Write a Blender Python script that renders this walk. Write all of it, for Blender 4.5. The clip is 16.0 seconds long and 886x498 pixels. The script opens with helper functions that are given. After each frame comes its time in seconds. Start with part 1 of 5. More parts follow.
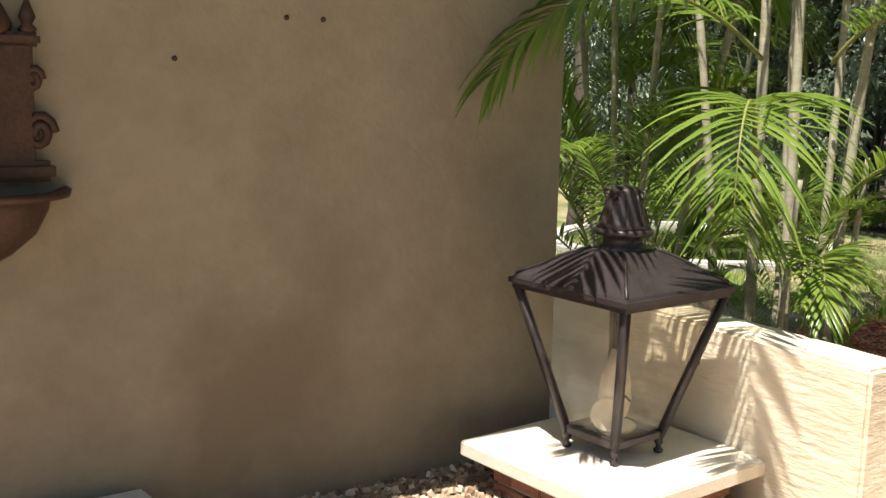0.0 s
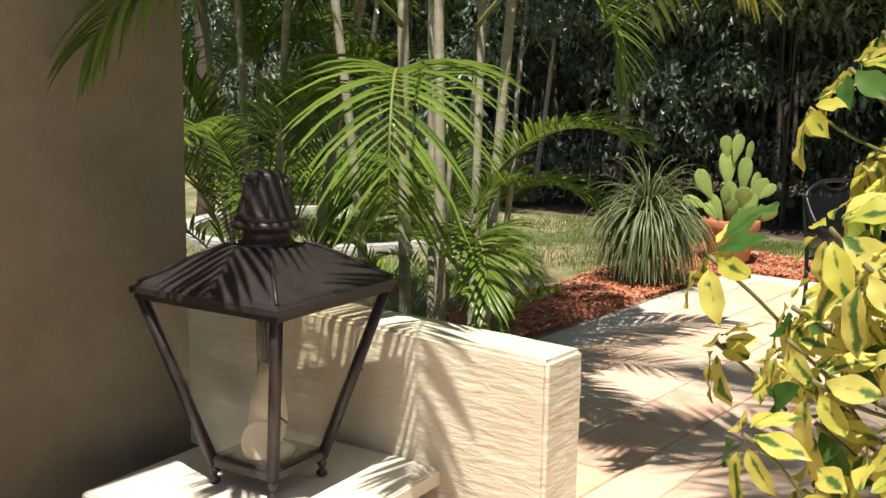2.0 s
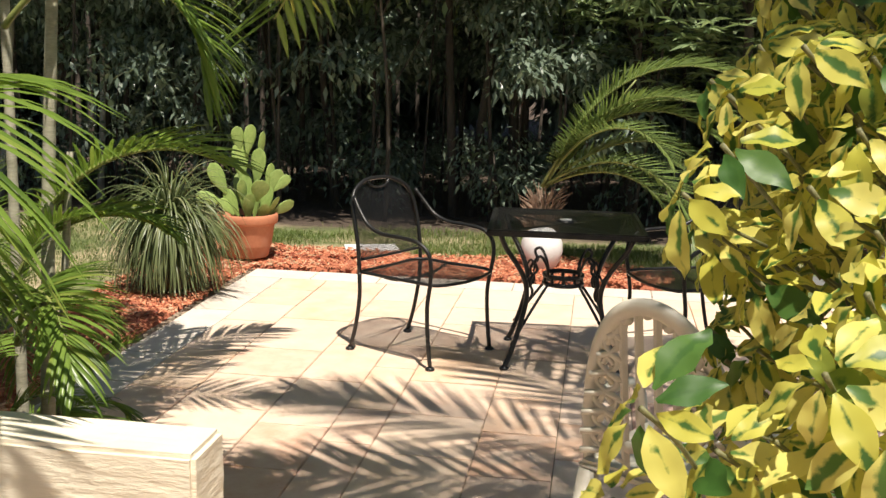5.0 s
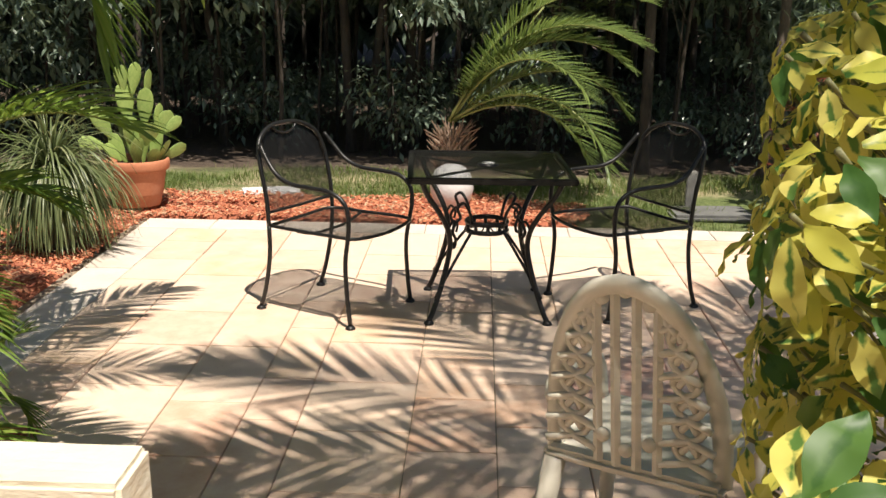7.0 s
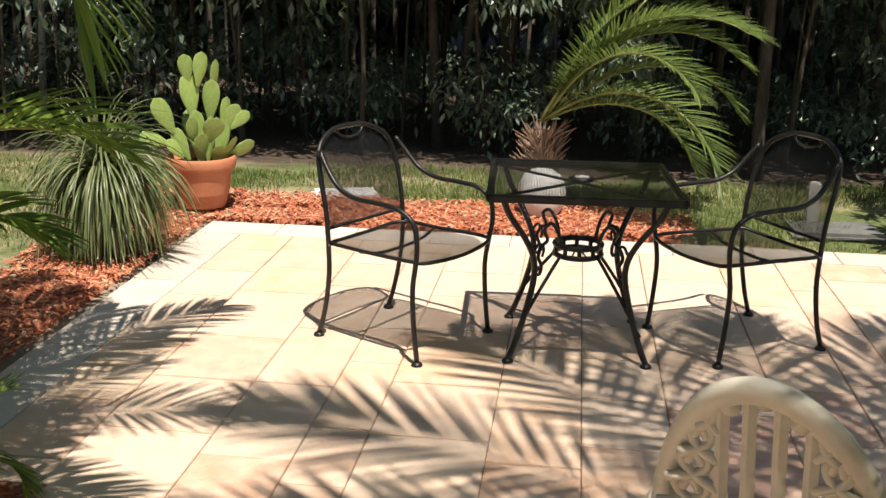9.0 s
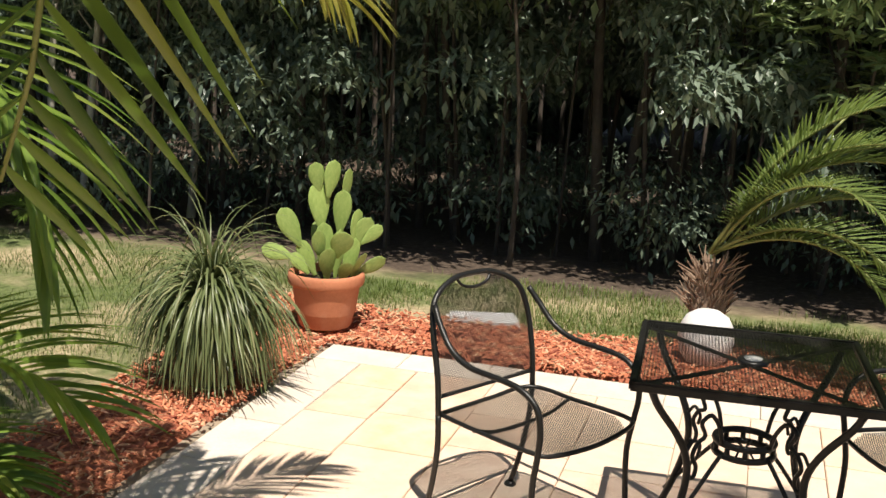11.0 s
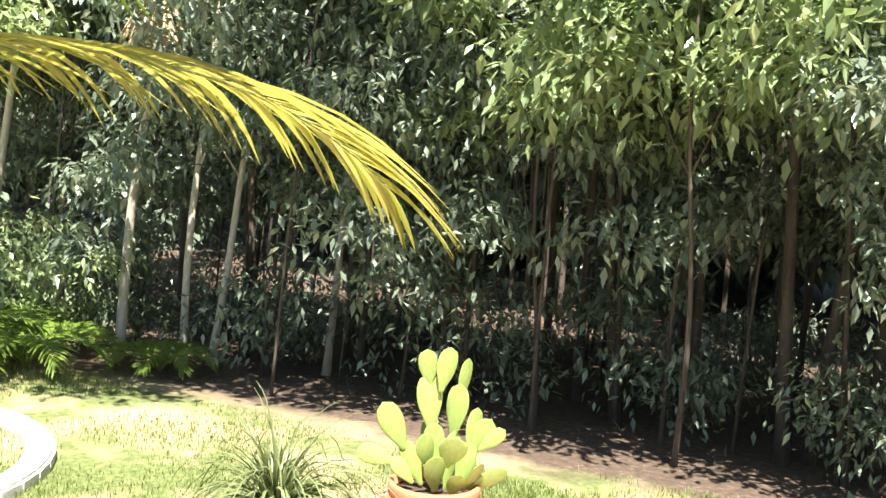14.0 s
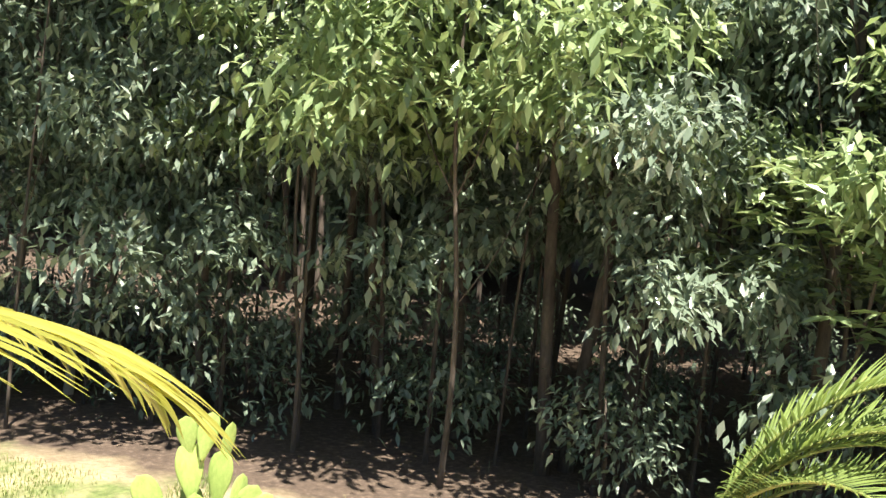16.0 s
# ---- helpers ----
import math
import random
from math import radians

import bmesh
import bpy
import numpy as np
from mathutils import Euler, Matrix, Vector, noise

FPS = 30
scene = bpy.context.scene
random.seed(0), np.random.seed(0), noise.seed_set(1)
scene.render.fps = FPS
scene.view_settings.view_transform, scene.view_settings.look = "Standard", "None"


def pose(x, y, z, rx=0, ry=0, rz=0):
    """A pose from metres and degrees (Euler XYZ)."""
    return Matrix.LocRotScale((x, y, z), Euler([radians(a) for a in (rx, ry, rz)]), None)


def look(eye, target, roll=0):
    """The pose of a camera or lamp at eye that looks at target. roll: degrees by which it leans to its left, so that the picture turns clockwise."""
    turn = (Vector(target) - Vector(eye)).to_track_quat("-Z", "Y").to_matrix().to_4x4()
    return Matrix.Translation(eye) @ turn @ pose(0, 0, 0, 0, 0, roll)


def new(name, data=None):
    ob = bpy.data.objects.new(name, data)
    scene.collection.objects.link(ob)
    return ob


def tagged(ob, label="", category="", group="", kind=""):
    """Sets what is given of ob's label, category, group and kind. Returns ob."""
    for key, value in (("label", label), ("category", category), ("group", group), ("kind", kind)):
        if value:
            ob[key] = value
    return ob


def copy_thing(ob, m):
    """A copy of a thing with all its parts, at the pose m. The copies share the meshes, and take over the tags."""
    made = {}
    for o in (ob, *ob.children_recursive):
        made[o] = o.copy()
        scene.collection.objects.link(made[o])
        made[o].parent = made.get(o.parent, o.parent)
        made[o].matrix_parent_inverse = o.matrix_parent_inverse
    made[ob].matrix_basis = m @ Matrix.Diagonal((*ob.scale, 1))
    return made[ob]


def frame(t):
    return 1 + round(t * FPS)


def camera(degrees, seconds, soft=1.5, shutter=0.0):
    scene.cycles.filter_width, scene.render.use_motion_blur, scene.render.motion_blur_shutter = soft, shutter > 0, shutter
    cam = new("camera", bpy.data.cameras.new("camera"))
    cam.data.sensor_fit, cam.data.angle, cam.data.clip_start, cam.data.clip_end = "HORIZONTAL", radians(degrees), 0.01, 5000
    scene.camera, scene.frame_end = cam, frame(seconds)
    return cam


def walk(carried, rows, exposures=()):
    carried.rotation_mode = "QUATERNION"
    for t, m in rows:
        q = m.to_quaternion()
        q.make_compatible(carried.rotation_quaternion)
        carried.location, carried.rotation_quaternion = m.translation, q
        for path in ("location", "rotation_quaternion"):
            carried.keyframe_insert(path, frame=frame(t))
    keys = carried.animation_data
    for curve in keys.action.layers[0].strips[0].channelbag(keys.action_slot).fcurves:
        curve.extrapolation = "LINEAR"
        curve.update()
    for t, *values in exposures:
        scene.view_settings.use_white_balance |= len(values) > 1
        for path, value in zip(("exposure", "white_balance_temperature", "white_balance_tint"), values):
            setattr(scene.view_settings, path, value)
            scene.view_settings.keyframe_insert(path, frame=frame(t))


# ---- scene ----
cam = camera(45.1, 16.0)
PATH = [
    (0, (0.967, 1.629, 1.455), (0.885, 3.602, 1.136), 1.4),
    (0.5, (0.92, 1.772, 1.436), (1.033, 3.742, 1.107), 1.3),
    (1, (0.946, 1.929, 1.413), (1.221, 3.881, 1.08), 1.1),
    (1.5, (0.967, 2.073, 1.407), (1.41, 3.994, 1.068), 1.0),
    (2, (1.006, 2.188, 1.397), (1.596, 4.07, 1.065), 1.0),
    (2.5, (0.976, 2.325, 1.381), (1.73, 4.151, 1.068), 1.5),
    (3, (0.89, 2.464, 1.407), (1.825, 4.204, 1.093), 1.8),
    (3.5, (0.896, 2.692, 1.384), (1.987, 4.339, 1.075), 2.2),
    (4, (0.961, 2.871, 1.366), (2.171, 4.434, 1.058), 2.1),
    (4.5, (0.978, 2.955, 1.405), (2.304, 4.415, 1.069), 1.6),
    (5, (0.857, 2.9, 1.517), (2.295, 4.24, 1.15), 1.5),
    (5.2, (0.802, 2.903, 1.587), (2.281, 4.188, 1.187), 0.9),
    (7.5, (1.15, 3.375, 1.556), (2.703, 4.527, 1.045), 1.0),
    (8, (1.304, 3.473, 1.53), (2.826, 4.658, 1.0), 1.0),
    (10.3, (1.94, 3.879, 1.683), (3.258, 5.308, 1.212), 2.0),
    (10.5, (2.006, 3.935, 1.705), (3.301, 5.388, 1.247), 2.2),
    (11, (2.215, 4.084, 1.718), (3.446, 5.606, 1.307), 2.6),
    (11.5, (2.464, 4.249, 1.723), (3.617, 5.843, 1.364), 3.0),
    (12, (2.715, 4.411, 1.754), (3.777, 6.076, 1.441), 3.2),
    (12.5, (2.895, 4.677, 1.736), (3.884, 6.396, 1.479), 3.7),
    (13, (3.015, 4.884, 1.733), (3.961, 6.633, 1.52), 3.8),
    (13.5, (3.063, 4.908, 1.776), (3.996, 6.667, 1.584), 3.9),
    (14, (3.06, 4.808, 1.881), (4.004, 6.56, 1.686), 3.9),
    (14.5, (3.169, 4.799, 2.001), (4.132, 6.54, 1.794), 3.8),
    (15, (3.198, 4.869, 2.102), (4.243, 6.56, 1.878), 3.9),
    (15.5, (3.21, 4.976, 2.198), (4.374, 6.584, 1.958), 4.0),
    (16, (3.155, 5.136, 2.296), (4.48, 6.612, 2.04), 4.8),
]
EXPOSURES = [(0, 0.92), (0.5, 0.42), (1.5, 0.45), (5, 0.5), (8, 0.45), (10.5, 0.45), (11.3, 0.55), (12.0, 1.6), (13, 2.1), (14.5, 2.1), (16, 1.9)]
walk(cam, [(t, look(eye, target, roll)) for t, eye, target, roll in PATH], EXPOSURES)

# ---- sun and sky ----
SUN_FROM = Vector((-0.20, -0.36, 1.0)).normalized()
world = bpy.data.worlds.new("world")
scene.world = world
world.use_nodes = True
sky = world.node_tree.nodes.new("ShaderNodeTexSky")
sky.sky_type, sky.sun_disc = "NISHITA", False
sky.sun_elevation = math.asin(SUN_FROM.z)
sky.sun_rotation = math.atan2(SUN_FROM.x, SUN_FROM.y)
background = world.node_tree.nodes["Background"]
background.inputs[1].default_value = 0.05
world.node_tree.links.new(sky.outputs[0], background.inputs[0])
sun = new("sun", bpy.data.lights.new("sun", "SUN"))
sun.data.energy, sun.data.angle, sun.data.color = 5.0, radians(0.53), (1.0, 0.92, 0.80)
sun.matrix_world = look(SUN_FROM * 30, (0, 0, 0))

# ---- plan: u runs along the patio towards the woods, v across it ----
ANG = radians(34.8)
CU, SU = math.cos(ANG), math.sin(ANG)


def uv(u, v, z=0.0):
    return Vector((u * CU + v * SU, u * SU - v * CU, z))


def to_uv(x, y):
    return x * CU + y * SU, x * SU - y * CU


PATIO_END, PATIO_LEFT, PATIO_RIGHT = 9.32, -4.19, -0.17
UV_TURN = 34.8


# ---- materials ----
def material(name):
    m = bpy.data.materials.new(name)
    m.use_nodes = True
    return m, m.node_tree.nodes, m.node_tree.links, m.node_tree.nodes["Principled BSDF"]


def coords(nodes, links, scale=(1, 1, 1), world_space=False):
    if world_space:
        src = nodes.new("ShaderNodeNewGeometry").outputs["Position"]
    else:
        src = nodes.new("ShaderNodeTexCoord").outputs["Object"]
    mp = nodes.new("ShaderNodeMapping")
    mp.inputs["Scale"].default_value = scale
    links.new(src, mp.inputs[0])
    return mp.outputs[0]


def noise_tex(nodes, links, vec, scale, detail=4, rough=0.55):
    n = nodes.new("ShaderNodeTexNoise")
    n.inputs["Scale"].default_value, n.inputs["Detail"].default_value, n.inputs["Roughness"].default_value = scale, detail, rough
    links.new(vec, n.inputs["Vector"])
    return n.outputs[0]


def ramp(nodes, links, fac, stops):
    r = nodes.new("ShaderNodeValToRGB")
    while len(r.color_ramp.elements) < len(stops):
        r.color_ramp.elements.new(0.5)
    for e, (p, c) in zip(r.color_ramp.elements, stops):
        e.position, e.color = p, (*c, 1)
    links.new(fac, r.inputs[0])
    return r.outputs[0]


def mixed(nodes, links, fac, a, b, mode="MIX"):
    m = nodes.new("ShaderNodeMix")
    m.data_type, m.blend_type = "RGBA", mode
    for sock, val in ((m.inputs[0], fac), (m.inputs[6], a), (m.inputs[7], b)):
        if isinstance(val, (int, float)):
            sock.default_value = val
        elif isinstance(val, tuple):
            sock.default_value = (*val, 1)
        else:
            links.new(val, sock)
    return m.outputs[2]


def bump(nodes, links, bsdf, height, strength, dist=0.01):
    b = nodes.new("ShaderNodeBump")
    b.inputs["Strength"].default_value, b.inputs["Distance"].default_value = strength, dist
    links.new(height, b.inputs["Height"])
    links.new(b.outputs[0], bsdf.inputs["Normal"])


def surface(name, dark, light, scale=6.0, rough=0.8, bump_scale=60.0, bump_strength=0.3, metal=0.0, world_space=False, stretch=(1, 1, 1), vary=0.0, stain=None):
    """A two-scale mottled surface: broad patches, fine grain, fine relief."""
    m, n, l, b = material(name)
    vec = coords(n, l, stretch, world_space)
    broad = noise_tex(n, l, vec, scale, 5)
    fine = noise_tex(n, l, vec, scale * 9, 3)
    col = ramp(n, l, broad, [(0.3, dark), (0.7, light)])
    col = mixed(n, l, 0.35, col, ramp(n, l, fine, [(0.3, dark), (0.7, light)]))
    if stain:
        st = noise_tex(n, l, vec, scale * 0.45, 6, 0.65)
        col = mixed(n, l, ramp(n, l, st, [(0.52, (0, 0, 0)), (0.68, (1, 1, 1))]), col, stain)
    if vary:
        info = n.new("ShaderNodeObjectInfo")
        hv = n.new("ShaderNodeHueSaturation")
        mr = n.new("ShaderNodeMapRange")
        mr.inputs[3].default_value, mr.inputs[4].default_value = 1 - vary, 1 + vary
        l.new(info.outputs["Random"], mr.inputs[0])
        l.new(mr.outputs[0], hv.inputs["Value"])
        l.new(col, hv.inputs["Color"])
        col = hv.outputs[0]
    l.new(col, b.inputs["Base Color"])
    b.inputs["Roughness"].default_value, b.inputs["Metallic"].default_value = rough, metal
    bump(n, l, b, noise_tex(n, l, vec, bump_scale, 4), bump_strength)
    return m


def leafy(name, dark, light, tip=None, gloss=0.42, sheer=0.35, island=True, scale=3.0):
    """A leaf: glossy front and light coming through, varied leaf by leaf."""
    m, n, l, b = material(name)
    if island:
        rnd = n.new("ShaderNodeNewGeometry").outputs["Random Per Island"]
    else:
        rnd = n.new("ShaderNodeObjectInfo").outputs["Random"]
    vec = coords(n, l, (1, 1, 1), True)
    patch = noise_tex(n, l, vec, scale, 3)
    col = ramp(n, l, rnd, [(0.0, dark), (0.78, light), (1.0, tip or light)])
    col = mixed(n, l, ramp(n, l, patch, [(0.3, (0, 0, 0)), (0.75, (1, 1, 1))]), col, light)
    l.new(col, b.inputs["Base Color"])
    b.inputs["Roughness"].default_value = gloss
    tr = n.new("ShaderNodeBsdfTranslucent")
    warm = mixed(n, l, 1.0, col, (1.0, 1.0, 0.78), "MULTIPLY")
    l.new(warm, tr.inputs[0])
    mx = n.new("ShaderNodeMixShader")
    mx.inputs[0].default_value = sheer
    l.new(b.outputs[0], mx.inputs[1])
    l.new(tr.outputs[0], mx.inputs[2])
    l.new(mx.outputs[0], n["Material Output"].inputs[0])
    return m


M_WALL = surface("wall_stucco", (0.22, 0.182, 0.13), (0.32, 0.27, 0.20), 1.5, 0.9, 38, 0.45, stain=(0.20, 0.16, 0.112))


def trowelled(name, dark, light):
    m, n, l, b = material(name)
    vec = coords(n, l, (1, 1, 1))
    flat = coords(n, l, (6, 6, 26))
    rough_lines = noise_tex(n, l, flat, 1.6, 6, 0.6)
    col = ramp(n, l, noise_tex(n, l, vec, 3, 4), [(0.3, dark), (0.7, light)])
    l.new(col, b.inputs["Base Color"])
    b.inputs["Roughness"].default_value = 0.9
    bump(n, l, b, rough_lines, 0.85, 0.012)
    return m


M_LOWWALL = trowelled("trowelled_stucco", (0.70, 0.61, 0.47), (0.80, 0.73, 0.60))
M_CAP = surface("cast_stone", (0.70, 0.64, 0.54), (0.82, 0.77, 0.68), 5, 0.85, 90, 0.25)
M_BRICK = surface("red_brick", (0.26, 0.11, 0.07), (0.40, 0.19, 0.12), 12, 0.9, 80, 0.5, vary=0.2)
M_MORTAR = surface("mortar", (0.38, 0.35, 0.30), (0.48, 0.44, 0.38), 20, 0.95, 90, 0.4)
M_LANTERN = surface("aged_bronze", (0.030, 0.023, 0.025), (0.065, 0.054, 0.056), 9, 0.42, 70, 0.15, metal=0.35)
M_IRON = surface("black_iron", (0.010, 0.010, 0.010), (0.022, 0.021, 0.020), 20, 0.38, 120, 0.15, metal=0.2)
M_RUST = surface("fountain_iron", (0.030, 0.016, 0.012), (0.085, 0.042, 0.026), 10, 0.55, 60, 0.35, metal=0.35)
M_CERAMIC = surface("old_ceramic", (0.62, 0.55, 0.42), (0.75, 0.68, 0.54), 14, 0.5, 80, 0.1)
M_TERRA = surface("terracotta", (0.42, 0.15, 0.075), (0.55, 0.22, 0.115), 7, 0.85, 70, 0.2, stain=(0.50, 0.24, 0.15))
M_SOIL = surface("soil", (0.035, 0.022, 0.015), (0.09, 0.06, 0.04), 20, 0.95, 60, 0.9)
M_RESIN = surface("cream_resin", (0.56, 0.52, 0.44), (0.68, 0.64, 0.55), 4, 0.45, 90, 0.08)
M_WHITE = surface("white_plaster", (0.62, 0.62, 0.62), (0.80, 0.80, 0.80), 9, 0.6, 50, 0.3)
M_CONC = surface("concrete_stone", (0.36, 0.36, 0.34), (0.60, 0.59, 0.56), 8, 0.9, 60, 0.4, vary=0.15)
M_SLATE = surface("dark_slab", (0.10, 0.10, 0.10), (0.19, 0.19, 0.18), 8, 0.85, 60, 0.4)
M_ROOF = surface("eave_board", (0.50, 0.45, 0.38), (0.60, 0.55, 0.47), 3, 0.8, 40, 0.2)
M_JOINT = surface("paver_sand", (0.26, 0.21, 0.15), (0.38, 0.31, 0.23), 30, 0.95, 120, 0.5)


def travertine():
    m, n, l, b = material("travertine")
    info = n.new("ShaderNodeObjectInfo")
    vec = coords(n, l, (1, 1, 1), True)
    tint = ramp(n, l, info.outputs["Random"], [(0.0, (0.64, 0.41, 0.30)), (0.3, (0.72, 0.52, 0.39)), (0.62, (0.75, 0.57, 0.44)), (0.84, (0.72, 0.49, 0.32)), (1.0, (0.60, 0.33, 0.25))])
    veins = noise_tex(n, l, vec, 5.5, 6, 0.65)
    col = mixed(n, l, ramp(n, l, veins, [(0.38, (0, 0, 0)), (0.66, (0.75, 0.75, 0.75))]), tint, (0.80, 0.63, 0.50))
    pits = noise_tex(n, l, vec, 70, 3)
    col = mixed(n, l, ramp(n, l, pits, [(0.27, (0.5, 0.5, 0.5)), (0.36, (0, 0, 0))]), col, (0.40, 0.30, 0.20))
    l.new(col, b.inputs["Base Color"])
    b.inputs["Roughness"].default_value = 0.75
    bump(n, l, b, pits, 0.35, 0.004)
    return m


M_TILE = travertine()
M_BORDER = surface("pale_travertine", (0.60, 0.51, 0.43), (0.75, 0.66, 0.58), 6, 0.8, 80, 0.3, world_space=True, vary=0.08)


def glass():
    m, n, l, b = material("dusty_glass")
    clear = n.new("ShaderNodeBsdfTransparent")
    clear.inputs[0].default_value = (0.97, 0.96, 0.93, 1)
    gloss = n.new("ShaderNodeBsdfGlossy")
    gloss.inputs["Roughness"].default_value = 0.06
    dust = n.new("ShaderNodeBsdfDiffuse")
    dust.inputs[0].default_value = (0.66, 0.62, 0.54, 1)
    a = n.new("ShaderNodeMixShader")
    a.inputs[0].default_value = 0.03
    l.new(clear.outputs[0], a.inputs[1])
    l.new(gloss.outputs[0], a.inputs[2])
    vec = coords(n, l)
    grime = ramp(n, l, noise_tex(n, l, vec, 7, 5), [(0.32, (0.03, 0.03, 0.03)), (0.8, (0.17, 0.17, 0.17))])
    c = n.new("ShaderNodeMixShader")
    l.new(grime, c.inputs[0])
    l.new(a.outputs[0], c.inputs[1])
    l.new(dust.outputs[0], c.inputs[2])
    l.new(c.outputs[0], n["Material Output"].inputs[0])
    return m


M_GLASS = glass()


def ground_material():
    m, n, l, b = material("lawn_and_litter")
    vec = coords(n, l, (1, 1, 1), True)
    dotn = n.new("ShaderNodeVectorMath")
    dotn.operation = "DOT_PRODUCT"
    dotn.inputs[1].default_value = (CU, SU, 0)
    l.new(vec, dotn.inputs[0])
    add = n.new("ShaderNodeMath")
    add.operation = "ADD"
    wav = n.new("ShaderNodeMath")
    wav.operation = "MULTIPLY"
    wav.inputs[1].default_value = 1.2
    l.new(noise_tex(n, l, vec, 1.3, 4), wav.inputs[0])
    l.new(dotn.outputs["Value"], add.inputs[0])
    l.new(wav.outputs[0], add.inputs[1])
    edge = n.new("ShaderNodeMapRange")
    edge.inputs[1].default_value, edge.inputs[2].default_value = 11.5, 11.9
    l.new(add.outputs[0], edge.inputs[0])
    green = ramp(n, l, noise_tex(n, l, vec, 26, 4), [(0.3, (0.08, 0.11, 0.03)), (0.7, (0.19, 0.23, 0.08))])
    dry = ramp(n, l, noise_tex(n, l, vec, 30, 4), [(0.3, (0.32, 0.25, 0.14)), (0.7, (0.55, 0.46, 0.29))])
    lawn = mixed(n, l, ramp(n, l, noise_tex(n, l, vec, 1.1, 5, 0.6), [(0.42, (0, 0, 0)), (0.58, (1, 1, 1))]), green, dry)
    litter = ramp(n, l, noise_tex(n, l, vec, 22, 5, 0.7), [(0.25, (0.035, 0.024, 0.017)), (0.55, (0.10, 0.07, 0.05)), (0.8, (0.26, 0.20, 0.15))])
    l.new(mixed(n, l, edge.outputs[0], lawn, litter), b.inputs["Base Color"])
    b.inputs["Roughness"].default_value = 0.95
    bump(n, l, b, noise_tex(n, l, vec, 40, 5, 0.7), 0.8, 0.03)
    return m


M_GROUND = ground_material()
M_GRAVEL = surface("gravel_base", (0.24, 0.17, 0.11), (0.42, 0.33, 0.24), 30, 0.95, 60, 0.8)
M_MULCHBASE = surface("mulch_base", (0.26, 0.075, 0.042), (0.48, 0.17, 0.09), 22, 0.95, 50, 1.0, world_space=True)


def chips_material(name, stops, rough=0.9):
    m, n, l, b = material(name)
    rnd = n.new("ShaderNodeNewGeometry").outputs["Random Per Island"]
    l.new(ramp(n, l, rnd, stops), b.inputs["Base Color"])
    b.inputs["Roughness"].default_value = rough
    return m


M_CHIPS = chips_material("mulch_chips", [(0.0, (0.24, 0.06, 0.035)), (0.45, (0.56, 0.19, 0.095)), (0.8, (0.66, 0.28, 0.15)), (1.0, (0.66, 0.44, 0.28))])
M_PEBBLE = chips_material("pebbles", [(0.0, (0.16, 0.10, 0.06)), (0.5, (0.36, 0.26, 0.17)), (0.85, (0.55, 0.46, 0.35)), (1.0, (0.66, 0.60, 0.50))])
M_STRAW = chips_material("dry_straw", [(0.0, (0.30, 0.22, 0.12)), (1.0, (0.55, 0.45, 0.28))])
M_GRASS = leafy("grass_blade", (0.07, 0.11, 0.025), (0.17, 0.23, 0.06), (0.42, 0.36, 0.18), 0.5, 0.35, scale=1.0)
M_FROND = leafy("palm_leaflet", (0.06, 0.12, 0.022), (0.22, 0.33, 0.06), (0.32, 0.34, 0.08), 0.30, 0.42)
M_FROND_Y = leafy("yellowing_leaflet", (0.20, 0.22, 0.04), (0.42, 0.41, 0.09), (0.55, 0.50, 0.16), 0.33, 0.5)
M_CANARY = leafy("feather_leaflet", (0.08, 0.13, 0.04), (0.20, 0.27, 0.08), None, 0.33, 0.4)
M_RACHIS = surface("rachis", (0.12, 0.15, 0.04), (0.28, 0.30, 0.09), 8, 0.5, 60, 0.1)
M_CANE = surface("palm_cane", (0.20, 0.19, 0.13), (0.46, 0.43, 0.33), 6, 0.7, 60, 0.3, stretch=(1, 1, 4))
M_BARK = surface("grey_bark", (0.025, 0.02, 0.016), (0.125, 0.10, 0.08), 7, 0.9, 40, 0.9, stretch=(1, 1, 0.3), vary=0.3)
M_PALEBARK = surface("pale_bark", (0.30, 0.27, 0.22), (0.62, 0.58, 0.50), 7, 0.9, 40, 0.6, stretch=(1, 1, 0.4), vary=0.15)
M_FIBRE = surface("palm_fibre", (0.15, 0.095, 0.065), (0.40, 0.29, 0.21), 14, 0.95, 60, 0.9, stretch=(1, 1, 0.3))
M_STRAP = leafy("strap_leaf", (0.06, 0.09, 0.035), (0.19, 0.23, 0.10), (0.46, 0.43, 0.25), 0.36, 0.3)
M_PAD = surface("cactus_pad", (0.20, 0.30, 0.07), (0.34, 0.44, 0.13), 8, 0.5, 90, 0.2, vary=0.18)
M_SPINE = surface("areole", (0.45, 0.42, 0.26), (0.55, 0.52, 0.35), 40, 0.9, 90, 0.1)
# the last, palest tone paints white sun glints onto some leaves
M_WOODLEAF = leafy("woodland_leaf", (0.055, 0.085, 0.06), (0.21, 0.27, 0.20), (0.46, 0.52, 0.44), 0.27, 0.34, scale=1.2)
M_LIMELEAF = leafy("bright_leaf", (0.10, 0.155, 0.07), (0.31, 0.40, 0.20), (0.54, 0.62, 0.40), 0.27, 0.4, scale=1.2)
M_CROTON = leafy("croton_leaf", (0.06, 0.03, 0.015), (0.22, 0.06, 0.03), (0.38, 0.20, 0.04), 0.35, 0.3)
M_STEM = surface("green_stem", (0.10, 0.11, 0.04), (0.22, 0.20, 0.09), 9, 0.6, 60, 0.3)


